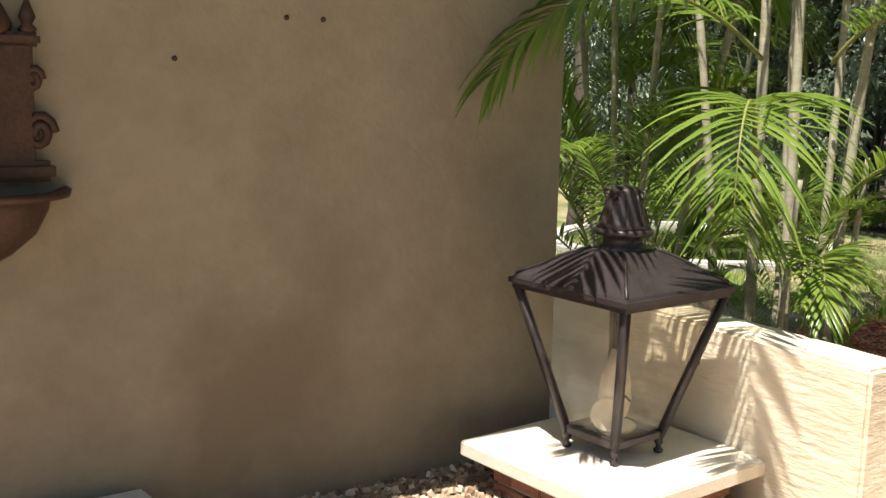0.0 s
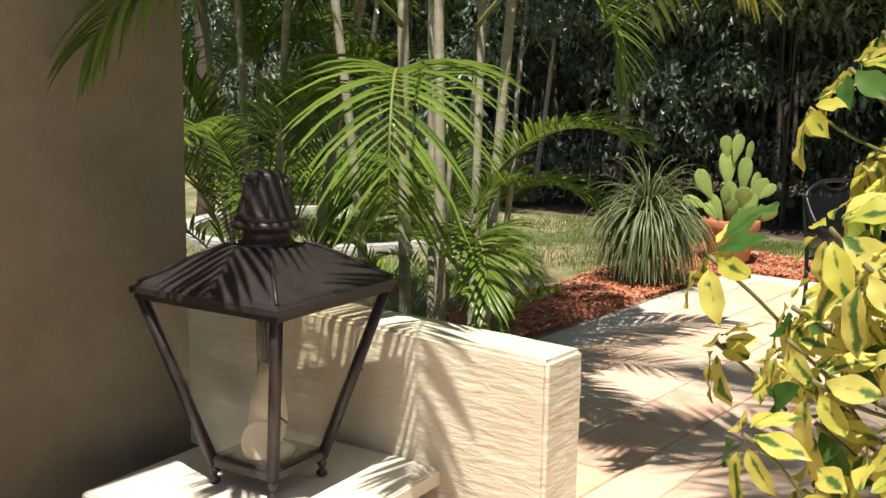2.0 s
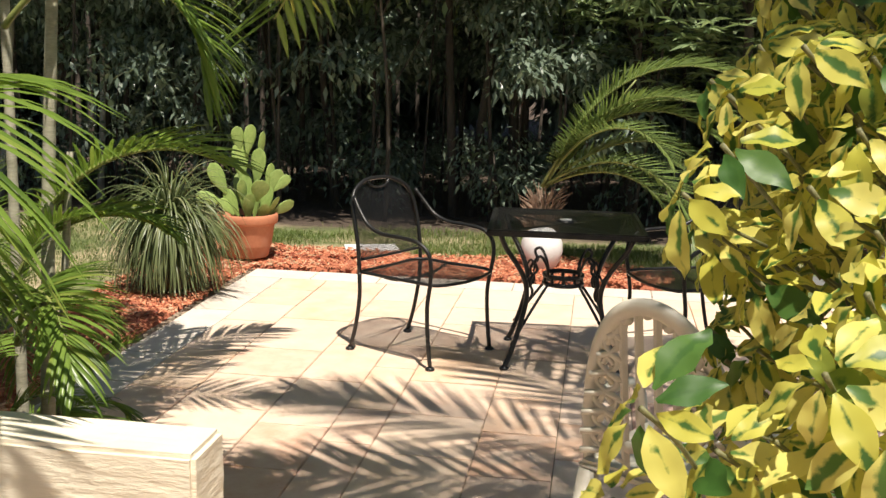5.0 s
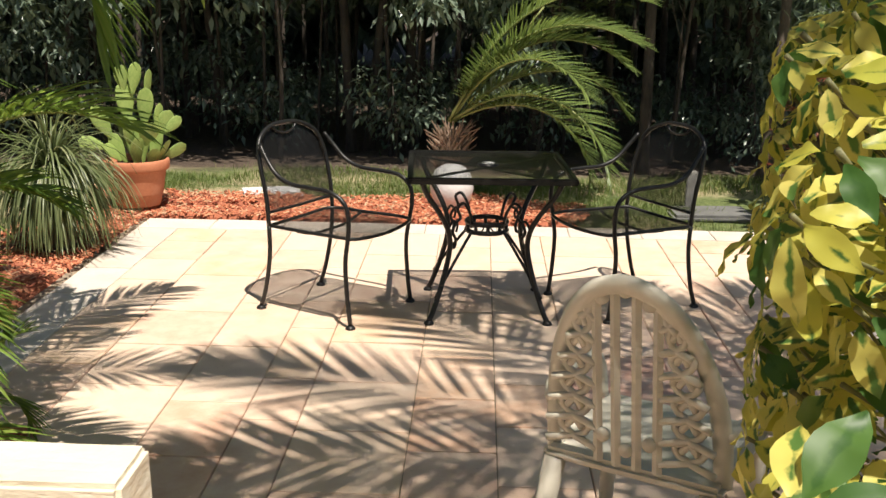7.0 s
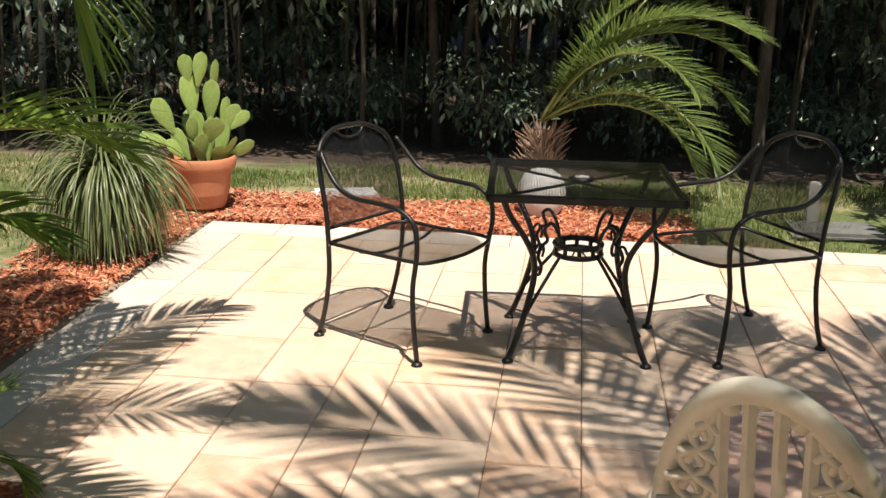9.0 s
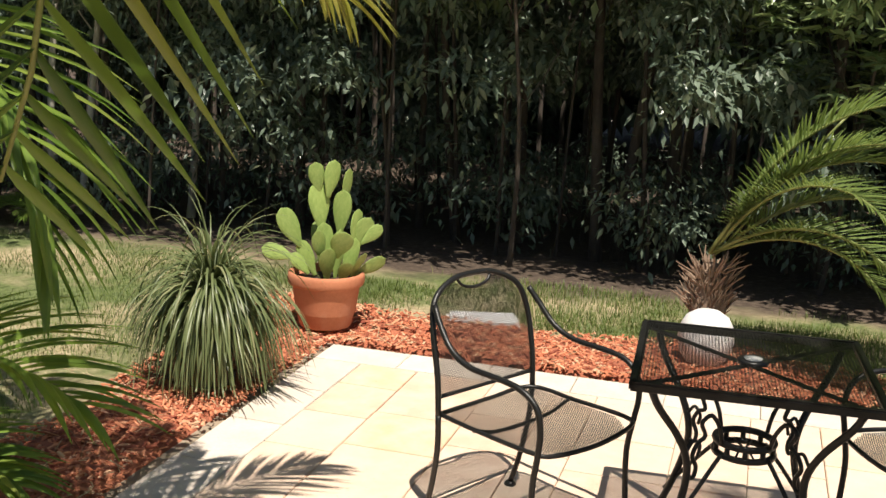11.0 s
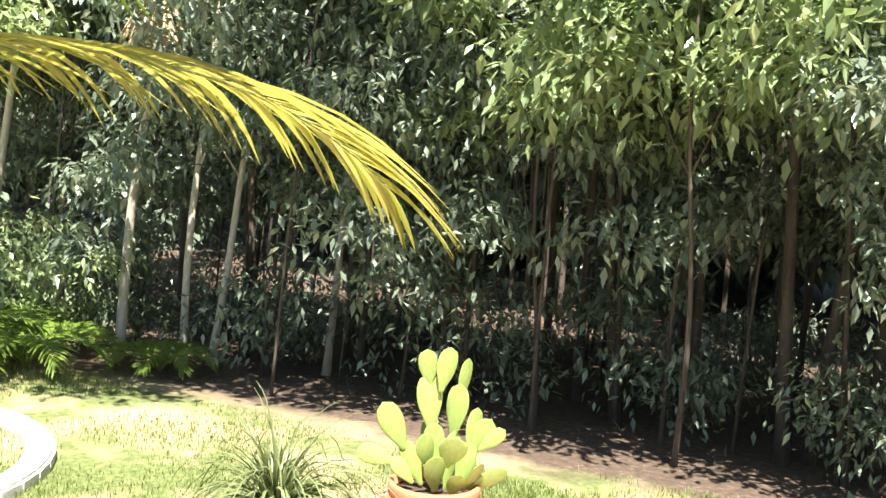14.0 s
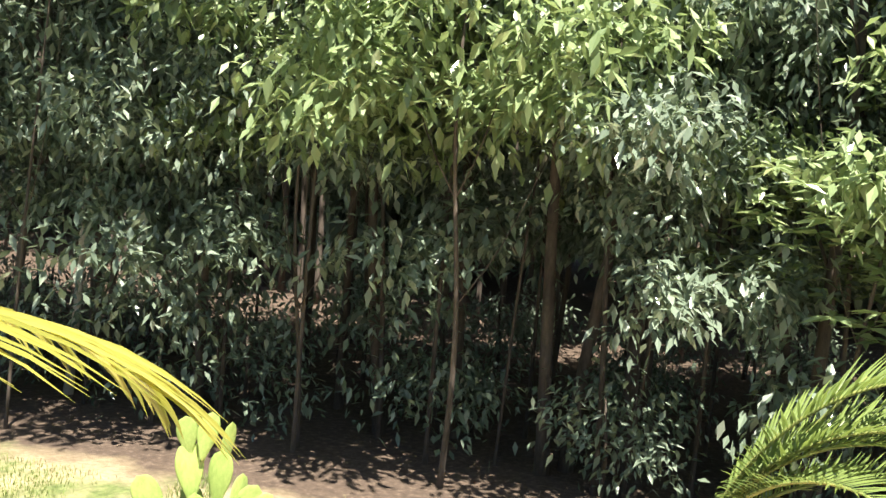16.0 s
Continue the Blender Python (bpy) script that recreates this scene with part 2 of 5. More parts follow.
def variegated():
    """Yellow leaf with green running out from the midrib, along the leaf's own axis."""
    m, n, l, b = material("variegated_leaf")
    one = n.new("ShaderNodeObjectInfo").outputs["Random"]
    two = n.new("ShaderNodeNewGeometry").outputs["Random Per Island"]
    both = n.new("ShaderNodeMath")
    both.operation = "ADD"
    l.new(one, both.inputs[0])
    l.new(two, both.inputs[1])
    wrap = n.new("ShaderNodeMath")
    wrap.operation = "FRACT"
    l.new(both.outputs[0], wrap.inputs[0])
    info = wrap.outputs[0]
    vec = coords(n, l, (1, 1, 1), True)
    ab = n.new("ShaderNodeAttribute")
    ab.attribute_name = "across"
    wob = n.new("ShaderNodeMath")
    wob.operation = "MULTIPLY_ADD"
    wob.inputs[1].default_value, wob.inputs[2].default_value = 0.040, -0.0185
    l.new(noise_tex(n, l, vec, 26, 4), wob.inputs[0])
    sm = n.new("ShaderNodeMath")
    sm.operation = "ADD"
    l.new(ab.outputs["Fac"], sm.inputs[0])
    l.new(wob.outputs[0], sm.inputs[1])
    far = n.new("ShaderNodeMapRange")
    far.inputs[1].default_value, far.inputs[2].default_value = 0.001, 0.005
    l.new(sm.outputs[0], far.inputs[0])
    green = ramp(n, l, info, [(0.0, (0.05, 0.13, 0.025)), (1.0, (0.12, 0.23, 0.05))])
    yellow = ramp(n, l, info, [(0.0, (0.06, 0.15, 0.03)), (0.09, (0.10, 0.20, 0.04)), (0.15, (0.60, 0.58, 0.09)), (1.0, (0.78, 0.70, 0.20))])
    col = mixed(n, l, far.outputs[0], green, yellow)
    l.new(col, b.inputs["Base Color"])
    b.inputs["Roughness"].default_value = 0.45
    tr = n.new("ShaderNodeBsdfTranslucent")
    l.new(col, tr.inputs[0])
    mx = n.new("ShaderNodeMixShader")
    mx.inputs[0].default_value = 0.38
    l.new(b.outputs[0], mx.inputs[1])
    l.new(tr.outputs[0], mx.inputs[2])
    l.new(mx.outputs[0], n["Material Output"].inputs[0])
    return m


M_VARI = variegated()


# ---- mesh helpers ----
def mesh_of(name, verts, faces, mat, smooth=False):
    me = bpy.data.meshes.new(name)
    me.from_pydata([tuple(v) for v in verts], [], faces)
    me.materials.append(mat)
    if smooth:
        me.polygons.foreach_set("use_smooth", [True] * len(me.polygons))
    me.update()
    return me


def bm_mesh(name, bm, mat, smooth=False):
    me = bpy.data.meshes.new(name)
    bm.normal_update()
    bm.to_mesh(me)
    bm.free()
    me.materials.append(mat)
    if smooth:
        me.polygons.foreach_set("use_smooth", [True] * len(me.polygons))
    return me


def thing(name, label, category, group="", kind="", at=(0, 0, 0), turn=0.0):
    ob = new(name)
    ob.matrix_basis = pose(*at, 0, 0, turn)
    ob.empty_display_size = 0.1
    return tagged(ob, label, category, group, kind)


def part(name, data, parent, label="", m=None, mat=None, smooth=False):
    """Links mesh data, or a bmesh with its material, as one part under a thing."""
    if isinstance(data, bmesh.types.BMesh):
        data = bm_mesh(name, data, mat, smooth)
    ob = new(name, data)
    ob.parent = parent
    if m is not None:
        ob.matrix_basis = m
    if label:
        ob["label"] = label
    return ob


def box(bm, size, centre, bevel=0.0, turn=0.0):
    r = bmesh.ops.create_cube(bm, size=1.0)
    vs = r["verts"]
    bmesh.ops.scale(bm, vec=size, verts=vs)
    if bevel:
        es = list({e for v in vs for e in v.link_edges})
        rb = bmesh.ops.bevel(bm, geom=es, offset=bevel, segments=2, affect="EDGES")
        vs = list({v for f in rb["faces"] for v in f.verts} | {v for v in vs if v.is_valid})
    if turn:
        bmesh.ops.rotate(bm, cent=(0, 0, 0), matrix=Matrix.Rotation(radians(turn), 3, "Z"), verts=vs)
    bmesh.ops.translate(bm, vec=centre, verts=vs)


def boxed(size, centre, bevel=0.0, turn=0.0):
    bm = bmesh.new()
    box(bm, size, centre, bevel, turn)
    return bm


def smooth_path(pts, steps=6):
    """Catmull-Rom through the points."""
    p = [Vector(q) for q in pts]
    p = [p[0] * 2 - p[1]] + p + [p[-1] * 2 - p[-2]]
    out = []
    for i in range(1, len(p) - 2):
        for k in range(steps):
            t = k / steps
            a, b, c, d = p[i - 1], p[i], p[i + 1], p[i + 2]
            out.append(0.5 * (2 * b + (c - a) * t + (2 * a - 5 * b + 4 * c - d) * t * t + (3 * b - a - 3 * c + d) * t ** 3))
    out.append(p[-2])
    return out


def tube_lists(pts, radius, sides=8, closed=False, verts=None, faces=None, flat=1.0):
    """A swept tube; radius is a number or a list along the way."""
    verts = [] if verts is None else verts
    faces = [] if faces is None else faces
    pts = [Vector(p) for p in pts]
    n = len(pts)
    base = len(verts)
    ref = None
    for i, p in enumerate(pts):
        if closed:
            t = pts[(i + 1) % n] - pts[i - 1]
        else:
            t = pts[min(i + 1, n - 1)] - pts[max(i - 1, 0)]
        t = t.normalized() if t.length > 1e-9 else Vector((0, 0, 1))
        if ref is None:
            ref = t.cross(Vector((0, 0, 1)))
            if ref.length < 0.05:
                ref = t.cross(Vector((1, 0, 0)))
        ref = (ref - t * ref.dot(t)).normalized()
        bi = t.cross(ref)
        r = radius[i] if isinstance(radius, (list, tuple)) else radius
        for k in range(sides):
            a = math.tau * k / sides
            verts.append(p + ref * (r * math.cos(a)) + bi * (r * math.sin(a) * flat))
    for i in range(n if closed else n - 1):
        j = (i + 1) % n
        for k in range(sides):
            k2 = (k + 1) % sides
            faces.append((base + i * sides + k, base + i * sides + k2, base + j * sides + k2, base + j * sides + k))
    if not closed:
        faces.append(tuple(base + k for k in range(sides))[::-1])
        faces.append(tuple(base + (n - 1) * sides + k for k in range(sides)))
    return verts, faces


def tube(name, pts, radius, mat, sides=8, closed=False, flat=1.0):
    v, f = tube_lists(pts, radius, sides, closed, flat=flat)
    return mesh_of(name, v, f, mat, True)


def lathe(name, profile, mat, sides=32, smooth=True, squash=1.0, wobble=None):
    """A turned shape from (radius, z) pairs."""
    verts, faces = [], []
    for i, (r, z) in enumerate(profile):
        for k in range(sides):
            a = math.tau * k / sides
            w = wobble(a, z) if wobble else 1.0
            verts.append((r * w * math.cos(a), r * w * squash * math.sin(a), z))
    for i in range(len(profile) - 1):
        for k in range(sides):
            k2 = (k + 1) % sides
            faces.append((i * sides + k, i * sides + k2, (i + 1) * sides + k2, (i + 1) * sides + k))
    faces.append(tuple(range(sides))[::-1])
    faces.append(tuple((len(profile) - 1) * sides + k for k in range(sides)))
    return mesh_of(name, verts, faces, mat, smooth)


def frustum(bm, half_a, za, half_b, zb, cap_a=True, cap_b=True):
    lo = [bm.verts.new((sx * half_a, sy * half_a, za)) for sx, sy in ((-1, -1), (1, -1), (1, 1), (-1, 1))]
    hi = [bm.verts.new((sx * half_b, sy * half_b, zb)) for sx, sy in ((-1, -1), (1, -1), (1, 1), (-1, 1))]
    for i in range(4):
        bm.faces.new((lo[i], lo[(i + 1) % 4], hi[(i + 1) % 4], hi[i]))
    if cap_a:
        bm.faces.new(lo[::-1])
    if cap_b:
        bm.faces.new(hi)


# ---- the ground: one sheet to the horizon ----
def ground_z(x, y):
    u, v = to_uv(x, y)
    z = -0.045
    outside = max(u - PATIO_END, PATIO_LEFT - v, v - PATIO_RIGHT)
    if outside > 0:
        z += 0.06 * min(1.0, outside / 0.35)
    if u > 10.6:
        z -= 0.05 * min(u - 10.6, 6.0)
    d = math.hypot(x - 4, y - 7)
    if d < 30 and outside > 0.3:
        z += 0.018 * noise.noise(Vector((x * 0.9, y * 0.9, 0.3)))
    return z


def build_ground():
    def lines(centre):
        inner = [centre - 12 + 0.2 * i for i in range(121)]
        outer = [14, 17, 22, 30, 45, 80, 160, 400]
        return [centre - d for d in outer[::-1]] + inner + [centre + d for d in outer]
    xs, ys = lines(4.0), lines(8.0)
    verts = [(x, y, ground_z(x, y)) for y in ys for x in xs]
    w = len(xs)
    faces = [(j * w + i, j * w + i + 1, (j + 1) * w + i + 1, (j + 1) * w + i) for j in range(len(ys) - 1) for i in range(w - 1)]
    g = new("ground", mesh_of("ground", verts, faces, M_GROUND, True))
    tagged(g, "patchy lawn of green and dry grass running into brown leaf litter", "lawn", kind="structure")
    return g


build_ground()

# ---- house wall, unseen eave that shades it, low wall ----
WALL_V = -4.02
wall_bm = bmesh.new()
box(wall_bm, (7.2, 0.22, 3.0), (0, 0, 1.45))
wall_north = new("wall_north", bm_mesh("wall_north", wall_bm, M_WALL))
WALL_END = 4.30
wall_north.matrix_basis = pose(*uv(WALL_END - 3.6, WALL_V - 0.11), 0, 0, UV_TURN)
tagged(wall_north, "tan stucco house wall with faint stains and small screw holes", "wall", kind="structure")
for hu, hz in ((3.16, 1.63), (3.29, 1.63), (2.79, 1.49)):
    hole = part("screw_hole", tube("screw_hole", [(0, 0.012, 0), (0, -0.004, 0)], 0.009, M_SOIL, 7), wall_north)
    hole.matrix_basis = Matrix.Translation((hu - (WALL_END - 3.6), -0.112, hz))
# eave out of view, added and sized so the wall stays shaded
eave_bm = bmesh.new()
box(eave_bm, (7.2, 1.57, 0.14), (0, 0, 0), 0.01)
eave = new("eave", bm_mesh("eave", eave_bm, M_ROOF))
eave.matrix_basis = pose(*uv(WALL_END - 3.75, WALL_V - 0.065, 3.03), 0, 0, UV_TURN)
tagged(eave, "unseen tan eave added to shade the stucco house wall", "eave", kind="structure")

LOW_U, LOW_END = 4.66, -2.77
low_bm = bmesh.new()
box(low_bm, (0.20, 2.1, 0.62), (0, 0, 0.28), 0.012)
low_wall = new("wall_low", bm_mesh("wall_low", low_bm, M_LOWWALL))
low_wall.matrix_basis = pose(*uv(LOW_U, LOW_END - 1.05), 0, 0, UV_TURN)
bmod = low_wall.modifiers.new("ripple", "SUBSURF")
bmod.subdivision_type, bmod.levels, bmod.render_levels = "SIMPLE", 4, 4
dtex = bpy.data.textures.new("trowel", "CLOUDS")
dtex.noise_scale, dtex.noise_depth = 0.06, 2
dmod = low_wall.modifiers.new("relief", "DISPLACE")
dmod.texture, dmod.strength, dmod.mid_level, dmod.texture_coords = dtex, 0.008, 0.5, "LOCAL"
tagged(low_wall, "low cream garden wall in rough trowelled stucco", "garden wall", kind="structure")


# ---- lantern on its brick pedestal ----
LAN = (1.428, 5.236)
LAN_TURN = 41.0
CAP_Z = 0.178


def build_pedestal():
    t = thing("brick_pedestal", "low red brick pedestal with a pale cast stone cap", "pedestal", at=(*LAN, 0), turn=LAN_TURN)
    core = part("core", boxed((0.56, 0.56, 0.17), (0, 0, 0.04)), t, mat=M_MORTAR)
    bm = boxed((0.76, 0.76, 0.055), (0, 0, CAP_Z - 0.0275), 0.006)
    part("cap", bm, t, "pale cast stone cap slab", mat=M_CAP)
    bd = bm_mesh("brick", boxed((0.19, 0.09, 0.06), (0, 0, 0), 0.004), M_BRICK)
    for row in range(3):
        z = -0.02 + row * 0.07 + 0.02
        for side in range(4):
            for k in range(3):
                off = -0.2 + 0.2 * k + (0.045 if row % 2 else -0.045)
                part("brick", bd, t, m=Matrix.Rotation(math.pi / 2 * side, 4, "Z") @ Matrix.Translation((max(-0.2, min(0.2, off)), -0.245, z)))
    return t


build_pedestal()


def build_lantern():
    t = thing("lantern", "large aged bronze lantern with tapering glass panes on a pedestal", "lantern", at=(*LAN, CAP_Z), turn=LAN_TURN)
    z0, z1 = 0.07, 0.572           # glass body
    a0, a1 = 0.112, 0.248          # half widths
    for sx, sy in ((-1, -1), (1, -1), (1, 1), (-1, 1)):
        part("foot", lathe("foot", [(0.010, 0), (0.017, 0.006), (0.017, 0.014), (0.009, 0.02), (0.009, 0.03), (0.016, 0.04), (0.013, 0.052), (0.010, 0.06)], M_LANTERN, 12), t, m=Matrix.Translation((sx * a0, sy * a0, 0)))
        p0, p1 = Vector((sx * a0, sy * a0, z0 - 0.012)), Vector((sx * a1, sy * a1, z1))
        part("corner_post", tube("corner_post", [p0, p0.lerp(p1, 0.5), p1], 0.0175, M_LANTERN, 4), t)
    for i in range(4):
        rot = Matrix.Rotation(math.pi / 2 * i, 4, "Z")
        part("bottom_rail", boxed((a0 * 2, 0.026, 0.030), (0, -a0, z0), 0.004), t, m=rot, mat=M_LANTERN)
        bm = bmesh.new()
        g0, g1 = a0 - 0.004, a1 - 0.004
        vs = [bm.verts.new(c) for c in ((-g0, -g0, z0 + 0.008), (g0, -g0, z0 + 0.008), (g1, -g1, z1), (-g1, -g1, z1))]
        vs2 = [bm.verts.new((v.co.x, v.co.y + 0.003, v.co.z)) for v in vs]
        bm.faces.new(vs)
        bm.faces.new(vs2[::-1])
        for k in range(4):
            bm.faces.new((vs[k], vs2[k], vs2[(k + 1) % 4], vs[(k + 1) % 4]))
        pane = part("pane", bm, t, "dusty clear glass pane", m=rot, mat=M_GLASS)
        pane.visible_shadow = False
    bm = bmesh.new()
    for half, za, half2, zb in ((0.262, 0.566, 0.262, 0.584), (0.272, 0.584, 0.272, 0.602), (0.262, 0.602, 0.255, 0.612)):
        frustum(bm, half, za, half2, zb)
    part("top_rim", bm, t, mat=M_LANTERN)
    bm = bmesh.new()
    prof = [(0.255, 0.612), (0.20, 0.645), (0.145, 0.682), (0.10, 0.708), (0.075, 0.716)]
    for (h1, q1), (h2, q2) in zip(prof, prof[1:]):
        frustum(bm, h1, q1, h2, q2, False, False)
    bmesh.ops.remove_doubles(bm, verts=bm.verts, dist=0.0005)
    part("roof", bm, t, "dented dark bronze hipped roof", mat=M_LANTERN)
    part("collar", lathe("collar", [(0.070, 0.706), (0.082, 0.714), (0.082, 0.724), (0.070, 0.730), (0.068, 0.762), (0.100, 0.766), (0.104, 0.780), (0.094, 0.788)], M_LANTERN, 24), t)
    part("chimney", lathe("chimney", [(0.094, 0.786), (0.082, 0.806), (0.070, 0.842), (0.060, 0.880), (0.054, 0.900), (0.052, 0.914), (0.040, 0.926), (0.006, 0.930)], M_LANTERN, 24), t, "tapering bronze chimney cap")
    for i in range(8):
        part("seam", tube("seam", [(0.083, 0, 0.806), (0.071, 0, 0.842), (0.061, 0, 0.880), (0.054, 0, 0.902)], 0.0035, M_LANTERN, 5), t, m=Matrix.Rotation(math.tau * i / 8, 4, "Z"))
    for i in range(4):
        q = smooth_path([(0.060, 0, 0.888), (0.072, 0, 0.892), (0.076, 0, 0.904), (0.066, 0, 0.914), (0.052, 0, 0.910)], 3)
        part("scroll", tube("scroll", q, 0.0045, M_LANTERN, 6), t, m=Matrix.Rotation(math.pi / 2 * i + 0.3, 4, "Z"))
    for i in range(4):
        ridge = [Vector((h, -h, z + 0.002)) for h, z in prof]
        part("hip_ridge", tube("hip_ridge", ridge, 0.006, M_LANTERN, 6), t, m=Matrix.Rotation(math.pi / 2 * i, 4, "Z"))
    part("floor_plate", boxed((a0 * 2 - 0.01, a0 * 2 - 0.01, 0.006), (0, 0, z0 - 0.004)), t, mat=M_LANTERN)
    # the old gas fitting inside
    part("gas_pipe", tube("gas_pipe", [(0, 0, z0), (0, 0, 0.18), (0.004, 0, 0.34), (0, 0, z1 + 0.02)], [0.012, 0.011, 0.010, 0.010], M_LANTERN, 10), t)
    part("mantle", lathe("mantle", [(0.018, 0.10), (0.045, 0.13), (0.058, 0.19), (0.050, 0.26), (0.030, 0.32), (0.022, 0.36)], M_CERAMIC, 20), t, "frosted pale burner chimney")
    disc = bmesh.new()
    bmesh.ops.create_cone(disc, cap_ends=True, segments=28, radius1=0.055, radius2=0.055, depth=0.008)
    part("reflector", disc, t, "round pale reflector disc", m=pose(-0.075, -0.03, 0.15, 75, 10, -30), mat=M_CERAMIC)
    part("burner_dish", lathe("burner_dish", [(0.03, 0.078), (0.075, 0.082), (0.08, 0.095), (0.05, 0.10)], M_CERAMIC, 20), t)
    for q, ln in (((-a0 - 0.05, -a0 - 0.05, 0.25), 0.05), ((a0 + 0.07, -a0 - 0.07, 0.33), 0.03)):
        part("latch", tube("latch", [q, (q[0] + ln * 0.3, q[1] - 0.012, q[2] + 0.015), (q[0] + ln, q[1] - 0.004, q[2] - 0.01)], 0.004, M_LANTERN, 6), t)
    return t


build_lantern()


# ---- wall fountain ----
def build_fountain():
    t = thing("wall_fountain", "dark rusty cast iron fountain bowl hung on stucco wall", "fountain", at=uv(2.22, WALL_V + 0.004), turn=UV_TURN)
    zc = 1.10

    def half(name, prof, label=""):
        """Turned half against the wall."""
        verts, faces, n = [], [], 20
        for r, z in prof:
            for k in range(n + 1):
                a = math.pi * k / n
                verts.append((r * math.cos(a), -0.9 * r * math.sin(a), z))
        for i in range(len(prof) - 1):
            for k in range(n):
                a = i * (n + 1) + k
                faces.append((a, a + n + 1, a + n + 2, a + 1))
        return part(name, mesh_of(name, verts, faces, M_RUST, True), t, label)
    half("bowl", [(0.012, zc - 0.30), (0.03, zc - 0.29), (0.035, zc - 0.24), (0.025, zc - 0.21), (0.08, zc - 0.18), (0.15, zc - 0.12), (0.185, zc - 0.05), (0.19, zc - 0.02), (0.245, zc - 0.012), (0.25, zc + 0.006), (0.235, zc + 0.012), (0.10, zc - 0.04), (0.0, zc - 0.05)], "fluted rust brown bowl")
    bm = bmesh.new()
    box(bm, (0.30, 0.05, 0.40), (0, -0.025, zc + 0.23), 0.01)
    part("back_plate", bm, t, mat=M_RUST)
    bm = bmesh.new()
    box(bm, (0.40, 0.07, 0.06), (0, -0.035, zc + 0.06), 0.015)
    part("moulding", bm, t, mat=M_RUST)
    part("moulding", boxed((0.34, 0.06, 0.04), (0, -0.03, zc + 0.43), 0.01), t, mat=M_RUST)
    for s in (-1, 1):
        sp = [(s * (0.16 + 0.045 * (1 - k / 22) * math.cos(k * 0.6)), -0.035, zc + 0.17 + 0.055 * (1 - k / 22) * math.sin(k * 0.6)) for k in range(18)]
        part("scroll", tube("scroll", sp, 0.014, M_RUST, 8), t)
        sp = [(s * (0.150 + 0.025 * (1 - k / 22) * math.cos(k * 0.6)), -0.035, zc + 0.32 + 0.035 * (1 - k / 22) * math.sin(k * 0.6)) for k in range(18)]
        part("scroll", tube("scroll", sp, 0.012, M_RUST, 8), t)
        part("finial", lathe("finial", [(0.02, 0), (0.026, 0.012), (0.014, 0.025), (0.024, 0.045), (0.014, 0.07), (0.003, 0.10)], M_RUST, 12), t, m=Matrix.Translation((s * 0.14, -0.03, zc + 0.448)))
    part("crest", lathe("crest", [(0.09, 0), (0.10, 0.03), (0.07, 0.09), (0.04, 0.13), (0.03, 0.17), (0.004, 0.2)], M_RUST, 20, squash=0.35), t, m=Matrix.Translation((0, -0.035, zc + 0.44)))
    return t


build_fountain()


# ---- gravel strip and flat stone by the wall ----
def scatter_chips(name, spots, size, mat, label, category, flat=0.35, group=""):
    verts, faces = [], []
    rng = random.Random(len(spots))
    cube = [(-1, -1, -1), (1, -1, -1), (1, 1, -1), (-1, 1, -1), (-0.8, -0.7, 1), (0.75, -0.8, 1), (0.8, 0.75, 1), (-0.7, 0.8, 1)]
    quads = [(0, 3, 2, 1), (4, 5, 6, 7), (0, 1, 5, 4), (1, 2, 6, 5), (2, 3, 7, 6), (3, 0, 4, 7)]
    for x, y, z in spots:
        sx, sy = size[0] * rng.uniform(0.4, 1.2), size[1] * rng.uniform(0.4, 1.2)
        sz = sy * flat * rng.uniform(0.6, 1.4)
        m = Matrix.Translation((x, y, z)) @ Euler((rng.uniform(-0.5, 0.5), rng.uniform(-0.5, 0.5), rng.uniform(0, math.tau))).to_matrix().to_4x4()
        b = len(verts)
        for cx, cy, cz in cube:
            verts.append(m @ Vector((cx * sx * rng.uniform(0.8, 1.1), cy * sy * rng.uniform(0.7, 1.1), cz * sz)))
        faces += [tuple(b + k for k in q) for q in quads]
    ob = new(name, mesh_of(name, verts, faces, mat))
    return tagged(ob, label, category, group, "stuff")


rng = random.Random(7)
gravel_spots = []
while len(gravel_spots) < 5200:
    u, v = rng.uniform(1.0, 4.5), WALL_V + abs(rng.gauss(0, 0.55))
    if v < -2.7:
        gravel_spots.append((*uv(u, v).xy, -0.012 + rng.uniform(-0.01, 0.014)))
gb = bmesh.new()
box(gb, (5.4, 1.32, 0.03), (0, 0, -0.032))
gravel_bed = new("gravel_bed", bm_mesh("gravel_bed", gb, M_GRAVEL))
gravel_bed.matrix_basis = pose(*uv(1.82, WALL_V + 0.67), 0, 0, UV_TURN)
tagged(gravel_bed, "brown gravel strip along the foot of the wall", "gravel", kind="structure")
scatter_chips("gravel", gravel_spots, (0.016, 0.012), M_PEBBLE, "mixed brown and cream gravel pebbles", "gravel", 0.7)
fs = bmesh.new()
box(fs, (0.50, 0.24, 0.17), (0, 0, 0.07), 0.012, 4)
flat_stone = new("flat_stone", bm_mesh("flat_stone", fs, M_CONC))
flat_stone.matrix_basis = pose(*uv(2.42, WALL_V + 0.16, -0.005), 0, 0, UV_TURN)
tagged(flat_stone, "grey stone block lying on gravel at the wall", "stone")


